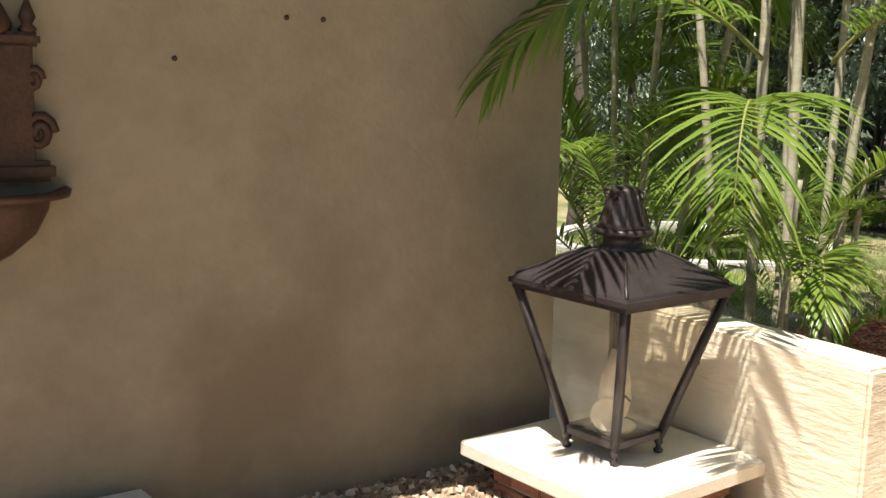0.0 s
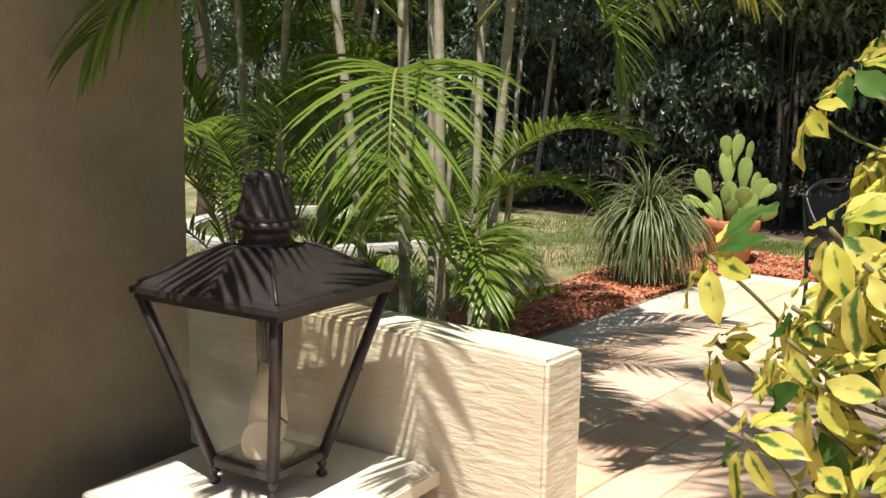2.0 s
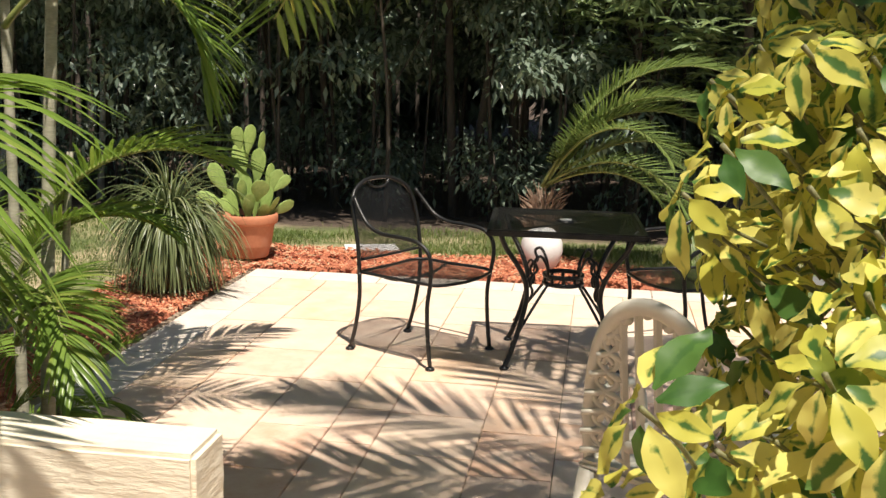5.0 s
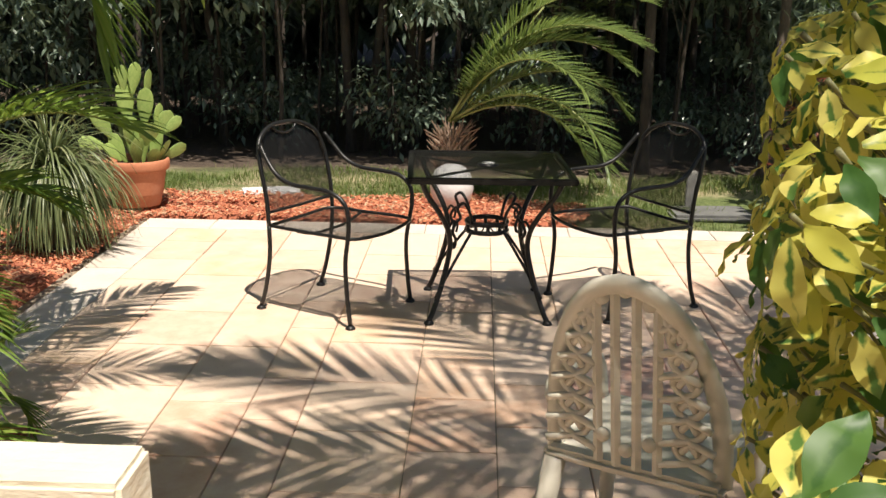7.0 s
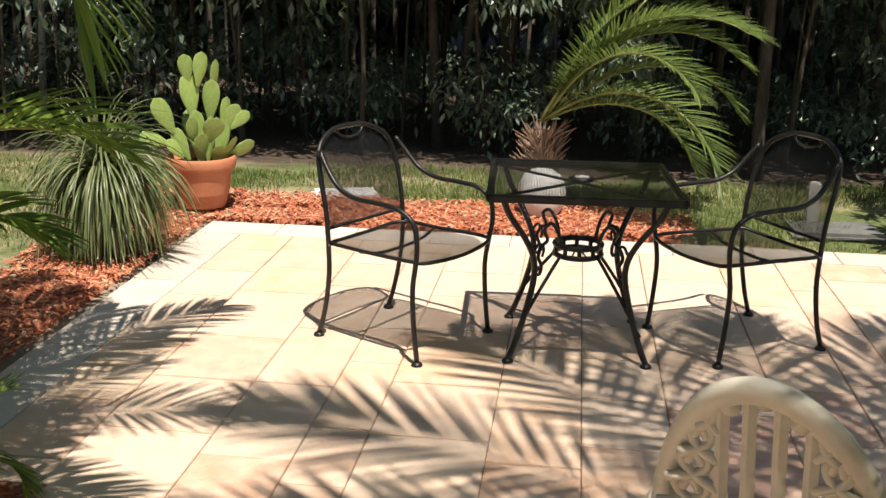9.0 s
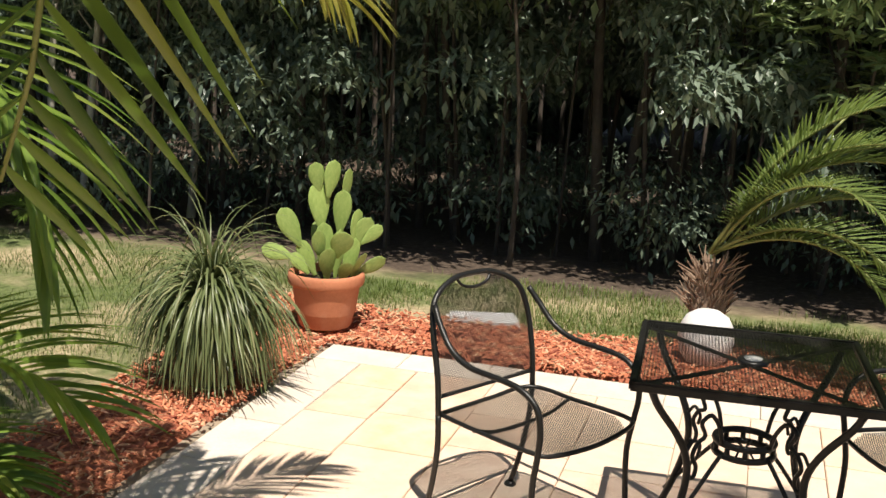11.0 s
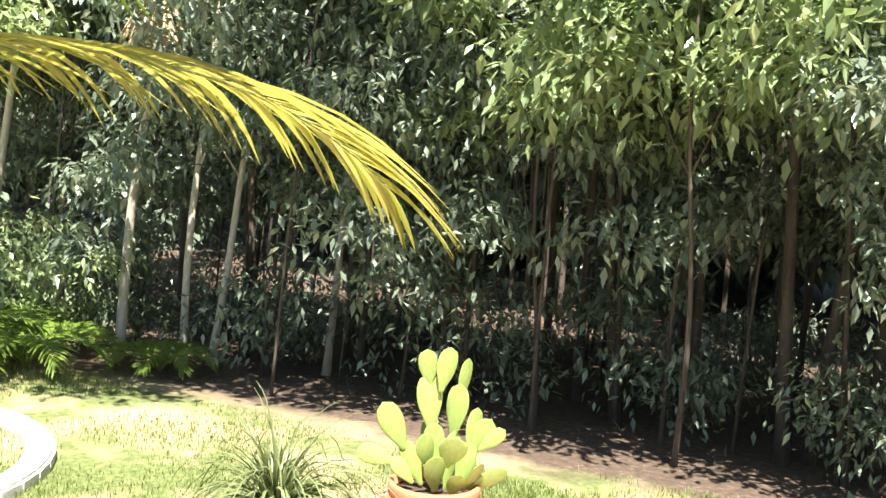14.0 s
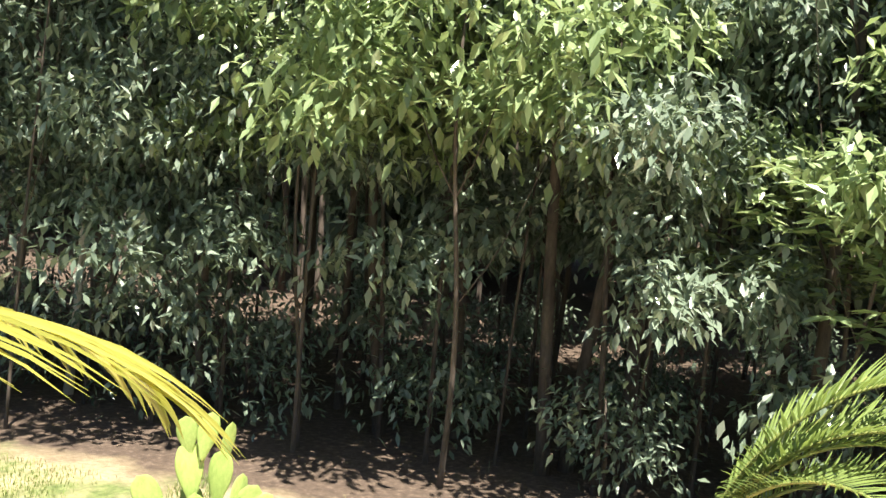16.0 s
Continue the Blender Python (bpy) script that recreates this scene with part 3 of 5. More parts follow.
# ---- garden furniture ----
def mesh_panel(name, outline, pitch, wire, thick=0.003, closed=True):
    """Expanded metal: crossing diagonal strips clipped to an outline given as f(x, y) -> inside."""
    (x0, x1, y0, y1), inside, lift = outline
    verts, faces = [], []
    for sgn in (1, -1):
        span = (x1 - x0) + (y1 - y0)
        k = 0
        while k * pitch < span * 1.5:
            off = x0 - (y1 - y0) + k * pitch if sgn == 1 else x0 + k * pitch
            steps = 40
            pts = []
            for i in range(steps + 1):
                y = y0 + (y1 - y0) * i / steps
                x = off + sgn * (y - y0) * 0.55
                if x0 <= x <= x1 and inside(x, y):
                    pts.append((x, y))
            if len(pts) > 1:
                (xa, ya), (xb, yb) = pts[0], pts[-1]
                d = Vector((xb - xa, yb - ya, 0)).normalized()
                nrm = Vector((-d.y, d.x, 0)) * (wire / 2)
                seg = max(1, int(len(pts) / 8))
                row = pts[::seg] + ([pts[-1]] if (len(pts) - 1) % seg else [])
                b = len(verts)
                for x, y in row:
                    z = lift(x, y)
                    p = Vector((x, y, z + (0.0006 if sgn > 0 else -0.0006)))
                    verts += [p + nrm, p - nrm]
                for i in range(len(row) - 1):
                    faces.append((b + 2 * i, b + 2 * i + 1, b + 2 * i + 3, b + 2 * i + 2))
            k += 1
    return mesh_of(name, verts, faces, M_IRON)


def build_iron_chair(at, turn, first=None):
    """Faces +x; the origin is at the middle of its feet."""
    t = thing("patio_chair", "black wrought iron patio armchair with mesh seat and rounded back", "chair", "chairs at the patio table", at=at, turn=turn)
    r = 0.0105
    w = 0.245
    sz = 0.415
    for s in (-1, 1):
        y = s * w
        # rear leg runs up into the arched back, front leg up into the arm
        rear = smooth_path([(-0.27, y * 0.95, 0.012), (-0.235, y * 0.95, 0.12), (-0.205, y * 0.97, 0.28), (-0.200, y, sz)], 4)
        part("rear_leg", tube("rear_leg", rear, r, M_IRON, 8), t)
        front = smooth_path([(0.262, y * 1.02, 0.012), (0.245, y * 1.02, 0.14), (0.236, y * 1.02, 0.30), (0.252, y * 1.03, sz), (0.262, y * 1.06, 0.50), (0.245, y * 1.08, 0.575), (0.18, y * 1.10, 0.618), (0.08, y * 1.10, 0.628), (-0.04, y * 1.10, 0.632), (-0.13, y * 1.08, 0.665), (-0.20, y * 1.04, 0.735), (-0.245, y * 0.98, 0.79)], 4)
        part("arm", tube("arm", front, r, M_IRON, 8), t)
        for fx, fy in ((-0.27, y * 0.95), (0.262, y * 1.02)):
            part("glide", lathe("glide", [(0.022, 0), (0.024, 0.004), (0.020, 0.012), (0.012, 0.018)], M_IRON, 12), t, m=Matrix.Translation((fx, fy, 0)))
    # arched back tube
    arch = smooth_path([(-0.200, -w, sz), (-0.212, -w * 1.0, 0.55), (-0.245, -w * 0.99, 0.70), (-0.275, -w * 0.86, 0.80), (-0.298, -w * 0.45, 0.852), (-0.302, 0, 0.862), (-0.298, w * 0.45, 0.852), (-0.275, w * 0.86, 0.80), (-0.245, w * 0.99, 0.70), (-0.212, w * 1.0, 0.55), (-0.200, w, sz)], 5)
    part("back_frame", tube("back_frame", arch, r, M_IRON, 8), t)

    def back_x(z):
        return -0.200 - max(0.0, z - sz) ** 1.3 * 0.29

    def back_half(z):
        k = max(0.0, (z - 0.68) / 0.182)
        return w * math.sqrt(max(0.0, 1 - k ** 2.6))
    dip = smooth_path([(back_x(0.85), -0.085, 0.852), (back_x(0.83), -0.06, 0.826), (back_x(0.82), 0, 0.815), (back_x(0.83), 0.06, 0.826), (back_x(0.85), 0.085, 0.852)], 4)
    part("hand_slot", tube("hand_slot", dip, 0.006, M_IRON, 6), t)
    part("lower_rail", tube("lower_rail", smooth_path([(back_x(0.475), -w, 0.475), (back_x(0.47) - 0.012, 0, 0.470), (back_x(0.475), w, 0.475)], 5), 0.0075, M_IRON, 8), t)
    panel = mesh_panel("back_mesh", ((-w, w, 0.475, 0.862), lambda x, z: abs(x) < back_half(z) and not (z > 0.817 + 3.2 * x * x and abs(x) < 0.09), lambda x, z: 0.0), 0.0085, 0.0030)
    for vert in panel.vertices:
        x, z, e = vert.co
        vert.co = (back_x(z) + e - 0.012 * (1 - (x / w) ** 2), x, z)
    part("back_mesh", panel, t, "fine black mesh back")
    # seat: rim and mesh
    rim = smooth_path([(-0.205, -0.235, sz), (0.0, -0.250, sz + 0.002), (0.22, -0.252, sz + 0.004), (0.275, -0.20, sz - 0.004), (0.292, 0, sz - 0.012), (0.275, 0.20, sz - 0.004), (0.22, 0.252, sz + 0.004), (0.0, 0.250, sz + 0.002), (-0.205, 0.235, sz), (-0.212, 0, sz - 0.004)], 4)
    part("seat_rim", tube("seat_rim", rim[:-1], 0.0085, M_IRON, 8, True), t)
    seat = mesh_panel("seat_mesh", ((-0.21, 0.288, -0.245, 0.245), lambda x, y: x < 0.29 - 0.9 * max(0, abs(y) - 0.15) ** 1.4 * 3, lambda x, y: sz - 0.004 - 0.014 * (1 - (y / 0.25) ** 2) * (1 - ((x - 0.04) / 0.25) ** 2)), 0.0085, 0.0034)
    part("seat_mesh", seat, t, "fine black mesh seat")
    part("underbrace", tube("underbrace", smooth_path([(-0.03, -0.248, sz - 0.004), (-0.03, -0.12, sz - 0.035), (-0.03, 0.12, sz - 0.035), (-0.03, 0.248, sz - 0.004)], 4), 0.007, M_IRON, 6), t)
    return t


chair = build_iron_chair((4.655, 6.585, 0), -84)
copy_thing(chair, pose(5.60, 5.555, 0, 0, 0, 155))


def build_table():
    t = thing("patio_table", "square black wrought iron mesh patio table with scrolled legs", "table", at=(5.10, 6.025, 0), turn=38)
    h, top = 0.375, 0.70
    bm = bmesh.new()
    for i in range(4):
        m = Matrix.Rotation(math.pi / 2 * i, 4, "Z")
        b = bmesh.new()
        box(b, (h * 2, 0.026, 0.03), (0, -h + 0.013, top - 0.015), 0.006)
        b.transform(m)
        tmp = bpy.data.meshes.new("tmp")
        b.to_mesh(tmp)
        b.free()
        bm.from_mesh(tmp)
        bpy.data.meshes.remove(tmp)
    part("rim", bm, t, mat=M_IRON)
    part("top_mesh", mesh_panel("top_mesh", ((-h + 0.02, h - 0.02, -h + 0.02, h - 0.02), lambda x, y: True, lambda x, y: top - 0.004), 0.012, 0.0042), t, "expanded metal table top")
    for s in (-1, 1):
        part("top_brace", boxed((1.02, 0.022, 0.006), (0, 0, top - 0.016 - 0.007 * (s > 0)), 0, 45 * s), t, mat=M_IRON)
    hub = lathe("umbrella_ring", [(0.030, top - 0.010), (0.050, top - 0.010), (0.050, top + 0.002), (0.030, top + 0.002)], M_IRON, 24)
    part("umbrella_ring", hub, t)
    part("umbrella_plug", lathe("umbrella_plug", [(0.026, top - 0.012), (0.026, top), (0.030, top + 0.006), (0.0, top + 0.007)], M_CONC, 20), t, "small grey hole plug")
    ring = [(0.095 * math.cos(a), 0.095 * math.sin(a), 0) for a in [math.tau * k / 28 for k in range(28)]]
    for z, rr in ((0.425, 0.012), (0.385, 0.012)):
        part("ring", tube("ring", [(x, y, z) for x, y, _ in ring], rr, M_IRON, 8, True), t)
    for k in range(10):
        a = math.tau * k / 10
        part("ring_post", tube("ring_post", [(0.095 * math.cos(a), 0.095 * math.sin(a), 0.385), (0.095 * math.cos(a), 0.095 * math.sin(a), 0.425)], 0.009, M_IRON, 6), t)
    for s in (-1, 1):
        part("ring_cross", tube("ring_cross", [(-0.09, 0.03 * s, 0.39), (0, 0.008 * s, 0.402), (0.09, 0.03 * s, 0.39)], 0.004, M_IRON, 6), t)
    for i in range(4):
        a = math.pi / 4 + math.pi / 2 * i
        m = Matrix.Rotation(a, 4, "Z")
        leg = smooth_path([(0.44, 0, top - 0.03), (0.40, 0, 0.60), (0.315, 0, 0.50), (0.262, 0, 0.41), (0.255, 0, 0.32), (0.30, 0, 0.18), (0.355, 0, 0.06), (0.385, 0, 0.012)], 5)
        part("leg", tube("leg", leg, 0.0125, M_IRON, 8), t, m=m)
        part("glide", lathe("glide", [(0.022, 0), (0.024, 0.004), (0.02, 0.012), (0.012, 0.018)], M_IRON, 12), t, m=m @ Matrix.Translation((0.385, 0, 0)))
        inner = smooth_path([(0.345, 0, 0.115), (0.25, 0, 0.23), (0.17, 0, 0.32), (0.105, 0, 0.39)], 4)
        part("stay", tube("stay", inner, 0.0075, M_IRON, 7), t, m=m)
        scroll = smooth_path([(0.258, 0, 0.345), (0.225, 0, 0.335), (0.215, 0, 0.37), (0.235, 0, 0.41), (0.215, 0, 0.45), (0.185, 0, 0.47), (0.205, 0, 0.515), (0.165, 0, 0.535), (0.125, 0, 0.49), (0.105, 0, 0.43)], 4)
        part("scroll", tube("scroll", scroll, 0.0075, M_IRON, 7), t, m=m)
        curl = smooth_path([(0.262, 0, 0.43), (0.235, 0, 0.462), (0.205, 0, 0.44), (0.212, 0, 0.405)], 4)
        part("curl", tube("curl", curl, 0.006, M_IRON, 6), t, m=m)
    return t


build_table()


def build_resin_chair():
    """High pierced back; faces +x."""
    t = thing("resin_chair", "cream resin garden armchair with a high arched pierced back", "chair", at=(3.375, 4.315, 0), turn=6)
    w = 0.215
    bx = -0.20

    def lean(z):
        return bx - 0.16 * max(0.0, z - 0.40)

    def curve(y):
        return 0.07 * (abs(y) / w) ** 2
    def half_at(z):
        return w * math.sqrt(max(0.0, 1 - max(0.0, (z - 0.46) / 0.44) ** 2.0))
    zs = [0.40, 0.48, 0.56, 0.64, 0.70, 0.76, 0.81, 0.85, 0.875, 0.892]
    pts = [(lean(z) + curve(half_at(z)), -half_at(z), z) for z in zs] + [(lean(0.90), 0, 0.90)] + [(lean(z) + curve(half_at(z)), half_at(z), z) for z in zs[::-1]]
    part("back_rim", tube("back_rim", smooth_path(pts, 4), 0.025, M_RESIN, 8, flat=0.8), t)
    for y in (-0.075, -0.026, 0.026, 0.075):
        top = 0.46 + 0.44 * (1 - (abs(y) / w) ** 2) ** 0.5
        z0 = 0.42
        path = [Vector((lean(z) + curve(y), y, z)) for z in [z0 + (top - z0) * k / 6 for k in range(7)]]
        v, f = tube_lists(path, 0.0125, 4, flat=0.6)
        part("back_slat", mesh_of("back_slat", v, f, M_RESIN, False), t)
    # leaf-like fretwork between rim and slats
    for s in (-1, 1):
        z = 0.45
        while z < 0.86:
            y0, y1 = 0.078, half_at(z + 0.03)
            if y1 - y0 > 0.03:
                c = s * (y0 + y1) / 2
                hw = (y1 - y0) / 2
                for flip in (-1, 1):
                    q = smooth_path([(lean(z) + curve(c - s * hw), c - s * hw * flip, z), (lean(z + 0.03) + curve(c), c + s * hw * 0.2 * flip, z + 0.018), (lean(z + 0.05) + curve(c), c + s * hw * 0.55 * flip, z + 0.05), (lean(z + 0.06) + curve(c), c + s * hw * 0.05 * flip, z + 0.062), (lean(z + 0.04) + curve(c), c - s * hw * 0.3 * flip, z + 0.036)], 3)
                    part("fretwork", tube("fretwork", q, 0.0095, M_RESIN, 6), t)
            z += 0.058
    for y in (-0.058, 0.058, 0.0):
        for z in ([0.50, 0.86] if y else [0.47, 0.885]):
            part("back_boss", lathe("back_boss", [(0.0, -0.006), (0.018, -0.004), (0.018, 0.004), (0.0, 0.006)], M_RESIN, 10), t, m=pose(lean(z), y, z, 0, 90, 0))
    # seat, legs, arms
    bm = bmesh.new()
    box(bm, (0.44, 0.46, 0.03), (0.03, 0, 0.40), 0.012)
    part("seat", bm, t, mat=M_RESIN)
    for sx, sy in ((-1, -1), (1, -1), (1, 1), (-1, 1)):
        leg = [(0.03 + sx * 0.20, sy * 0.20, 0.39), (0.03 + sx * 0.23, sy * 0.22, 0.2), (0.03 + sx * 0.26, sy * 0.235, 0.0)]
        part("leg", tube("leg", leg, [0.03, 0.025, 0.02], M_RESIN, 8), t)
    for s in (-1, 1):
        arm = smooth_path([(lean(0.54) + 0.06, s * 0.215, 0.54), (-0.05, s * 0.258, 0.55), (0.15, s * 0.264, 0.548), (0.225, s * 0.255, 0.51), (0.215, s * 0.235, 0.41)], 4)
        part("arm", tube("arm", arm, 0.022, M_RESIN, 8, flat=0.7), t)
    return t


build_resin_chair()


# ---- fronds ----
def arc_points(length, elev, bend, steps=18, power=1.25, swing=0.0):
    """A rachis in the xz plane that starts at elev degrees and bends down by bend degrees."""
    p = Vector((0, 0, 0))
    out = [p.copy()]
    for i in range(steps):
        s = (i + 0.5) / steps
        a = radians(elev - bend * s ** power)
        y = radians(swing * s)
        p = p + Vector((math.cos(a) * math.cos(y), math.cos(a) * math.sin(y), math.sin(a))) * (length / steps)
        out.append(p.copy())
    return out


def frond_meshes(seed, length, elev, bend, pairs, leaf, width, droop=0.5, vee=25, start=0.14, mat=None, thick=0.011, swing=0.0, end_angle=24, base_angle=62, power=1.25):
    """Mesh data of the leaflets and of the rachis of one feather frond."""
    rg = random.Random(seed)
    pts = arc_points(length, elev, bend, 18, power, swing)
    n = len(pts) - 1
    verts, faces = [], []
    for i in range(pairs):
        s = start + (1 - start) * (i + 0.5) / pairs
        f = s * n
        k = min(int(f), n - 1)
        base = pts[k].lerp(pts[k + 1], f - k)
        tan = (pts[k + 1] - pts[k]).normalized()
        side0 = tan.cross(Vector((0, 0, 1)))
        side0 = side0.normalized() if side0.length > 1e-3 else Vector((0, -1, 0))
        up = side0.cross(tan)
        q = (s - start) / (1 - start)
        ll = leaf * (0.45 + 1.05 * math.sin(math.pi * min(1, 0.12 + q * 0.80)) ** 0.8) / 1.4
        ang = radians(base_angle + (end_angle - base_angle) * q)
        for sgn in (1, -1):
            la = ll * rg.uniform(0.88, 1.08)
            an = ang + radians(rg.uniform(-5, 5))
            d = (tan * math.cos(an) + side0 * (sgn * math.sin(an)) + up * math.sin(radians(vee)) * rg.uniform(0.6, 1.2)).normalized()
            p = base.copy()
            b = len(verts)
            segs = 5
            for j in range(segs + 1):
                w = width * (0.35, 0.95, 1.0, 0.8, 0.48, 0.04)[j] * 0.5
                wide = d.cross(Vector((0, 0, 1)))
                wide = wide.normalized() if wide.length > 0.1 else tan
                nrm = wide.cross(d)
                verts += [p + wide * w - nrm * (w * 0.35), p + nrm * (w * 0.25), p - wide * w - nrm * (w * 0.35)]
                p = p + d * (la / segs)
                d = (d + Vector((0, 0, -droop * 0.30 * rg.uniform(0.8, 1.2)))).normalized()
            for j in range(segs):
                a = b + 3 * j
                faces += [(a, a + 1, a + 4, a + 3), (a + 1, a + 2, a + 5, a + 4)]
    leaves = mesh_of("frond", verts, faces, mat or M_FROND, True)
    rad = [thick * (1 - 0.82 * i / n) for i in range(n + 1)]
    return leaves, tube("rachis", pts, rad, M_RACHIS, 6), pts


def add_frond(owner, meshes, m, label=""):
    fr = part("frond", meshes[0], owner, label, m=m)
    part("rachis", meshes[1], fr)
    return fr


# ---- areca palm clump behind the low wall ----
ARECA = Vector((2.25, 6.12, 0.0))
areca = thing("areca_palm", "clump of green areca palm with yellowish canes behind the low wall", "palm", at=ARECA)
CANES = [((0.0, 0.05), (0.03, 0.30), 2.35, 0.030), ((-0.10, 0.22), (-0.10, 0.38), 2.5, 0.032), ((0.12, -0.10), (0.30, 0.02), 2.25, 0.028), ((0.16, 0.14), (0.24, 0.30), 2.0, 0.024), ((-0.22, 0.30), (-0.42, 0.45), 2.2, 0.026), ((0.05, 0.32), (0.10, 0.62), 2.6, 0.03), ((0.20, -0.02), (0.26, -0.06), 1.2, 0.018), ((-0.05, -0.02), (0.0, -0.04), 1.1, 0.018)]
for (bx0, by0), (tx, ty), ht, rr in CANES:
    steps = 26
    path, rads = [], []
    for i in range(steps + 1):
        s = i / steps
        path.append((bx0 + (tx - bx0) * s ** 1.4, by0 + (ty - by0) * s ** 1.4, ht * s - 0.03))
        rads.append(rr * 0.72 * (1.15 - 0.3 * s) * (1.10 if i % 4 == 0 else 1.0))
    part("cane", tube("cane", path, rads, M_CANE, 10), areca, "ringed yellow-grey cane")

F_ARCH = frond_meshes(1, 1.9, 62, 112, 46, 0.52, 0.026, 0.55)
F_LONG = frond_meshes(2, 2.2, 55, 96, 52, 0.55, 0.027, 0.5)
F_UP = frond_meshes(3, 1.8, 78, 78, 44, 0.50, 0.026, 0.4)
F_HANG = frond_meshes(4, 1.35, 40, 135, 40, 0.42, 0.026, 0.6, vee=10)
F_SMALL = frond_meshes(5, 0.85, 60, 105, 30, 0.30, 0.020, 0.5)
rng = random.Random(21)
# crown fronds at the cane tops
for (bx0, by0), (tx, ty), ht, rr in CANES[:6]:
    for k in range(4):
        turn = -44 + 52 * k + rng.uniform(-20, 20)
        fm = (F_ARCH, F_LONG, F_UP)[(k + int(ht * 10)) % 3]
        sc = rng.uniform(0.75, 1.05) * (0.62 if k == 0 else 0.72)
        add_frond(areca, fm, pose(tx, ty, ht - 0.05, rng.uniform(-8, 8), rng.uniform(-8, 8), turn) @ Matrix.Scale(sc, 4))
# low fronds and suckers round the base
for k in range(26):
    turn = -110 + 300 / 26 * k + rng.uniform(-8, 8)
    z = rng.uniform(0.05, 0.7)
    sc = rng.uniform(0.5, 0.85)
    r0 = rng.uniform(0.0, 0.25)
    a = radians(turn)
    sc *= 0.62 if -80 < turn < 55 or turn > 118 else 1.0
    add_frond(areca, (F_SMALL, F_SMALL, F_HANG, F_UP)[k % 4], pose(r0 * math.cos(a), 0.1 + r0 * math.sin(a), z, rng.uniform(-10, 10), rng.uniform(-14, 6), turn) @ Matrix.Scale(sc * (0.6 if k % 4 == 3 else 0.9), 4))


def sun_frond(seed, base, tip, rise, leaf, width, mat=None, label="", pairs=46, droop=0.55, end=0.0, vee=25, power=1.25, start=0.16, end_angle=24):
    """A frond from base to tip: it leaves base at rise degrees above level and comes down at the tip."""
    d = Vector(tip) - Vector(base)
    ground = math.hypot(d.x, d.y)
    best = None
    for bend in range(10, 190, 3):
        for k in range(9):
            ln = ground * (1.0 + 0.09 * k) + abs(d.z) * 0.25
            p = arc_points(ln, rise, bend, 18, power)[-1]
            err = math.hypot(p.x - ground, p.z - d.z)
            if best is None or err < best[0]:
                best = (err, ln, bend)
    fm = frond_meshes(seed, best[1], rise, best[2], pairs, leaf, width, droop, vee, start, mat, power=power, end_angle=end_angle)
    rel = Vector(base) - ARECA
    add_frond(areca, fm, pose(*rel, 0, 0, math.degrees(math.atan2(d.y, d.x))), label)


sun_frond(31, (2.04, 6.00, 1.08), (1.83, 5.38, 0.84), 72, 0.48, 0.024, None, "sunlit yellow-green drooping frond", 34, 0.66, vee=14, end_angle=40)
sun_frond(32, (2.10, 6.25, 1.56), (0.98, 5.40, 1.46), 34, 0.44, 0.024, None, "", 44, 0.8, vee=12)
sun_frond(33, (2.46, 6.25, 1.98), (2.47, 5.02, 1.40), 46, 0.32, 0.019, None, "frond hanging its fan of leaflets over the patio", 46, 0.10, vee=2, power=1.7, end_angle=38)
sun_frond(34, (2.40, 6.25, 0.74), (2.72, 5.85, 0.92), 60, 0.20, 0.018)
sun_frond(35, (2.45, 6.55, 1.84), (4.04, 6.80, 1.78), 15, 0.42, 0.018, M_FROND_Y, "sun-bleached yellow frond arching over the lawn", 52, 0.55, power=2.2, vee=4)
sun_frond(39, (2.35, 6.15, 0.55), (2.22, 5.55, 0.62), 62, 0.26, 0.020)
sun_frond(40, (2.38, 6.15, 0.84), (2.73, 5.52, 1.16), 62, 0.24, 0.014, None, "slim frond arching low beside the patio", 44, 0.5)
sun_frond(44, (2.38, 6.20, 1.55), (2.70, 5.62, 1.40), 50, 0.26, 0.018)
# high fronds that reach out over the low wall and the lantern
sun_frond(42, (2.25, 6.30, 2.32), (1.50, 4.52, 1.86), 24, 0.30, 0.022, None, "", 16, 0.4, vee=8, start=0.74)
sun_frond(43, (2.15, 6.35, 2.35), (1.00, 4.62, 1.96), 22, 0.30, 0.022, None, "", 18, 0.4, vee=8, start=0.70)
# a second clump, dark behind the first
areca_back = thing("areca_palm", "dark green areca palm clump standing behind the sunlit one", "palm", at=(1.75, 7.75, 0))
rng = random.Random(23)
for k in range(9):
    a = 2.4 * k
    bx0, by0 = 0.28 * math.cos(a) * (k % 3) / 2, 0.28 * math.sin(a) * (k % 3) / 2
    tx, ty, ht = bx0 * 2.3, by0 * 2.3, rng.uniform(1.2, 2.2)
    path = [(bx0 + (tx - bx0) * (i / 20) ** 1.4, by0 + (ty - by0) * (i / 20) ** 1.4, ht * i / 20 - 0.03) for i in range(21)]
    part("cane", tube("cane", path, [0.017 * (1.1 if i % 4 == 0 else 1.0) for i in range(21)], M_CANE, 9), areca_back, "ringed yellow-grey cane")
    for j in range(4):
        add_frond(areca_back, (F_ARCH, F_LONG, F_HANG)[(j + k) % 3], pose(tx, ty, ht - 0.05, rng.uniform(-8, 8), rng.uniform(-8, 8), 90 * j + 37 * k) @ Matrix.Scale(rng.uniform(0.5, 0.75), 4))
for k in range(16):
    add_frond(areca_back, (F_UP, F_ARCH)[k % 2], pose(0.2 * math.cos(2.4 * k), 0.2 * math.sin(2.4 * k), rng.uniform(0.1, 0.9), 0, rng.uniform(-10, 10), 137.5 * k) @ Matrix.Scale(rng.uniform(0.5, 0.8), 4))


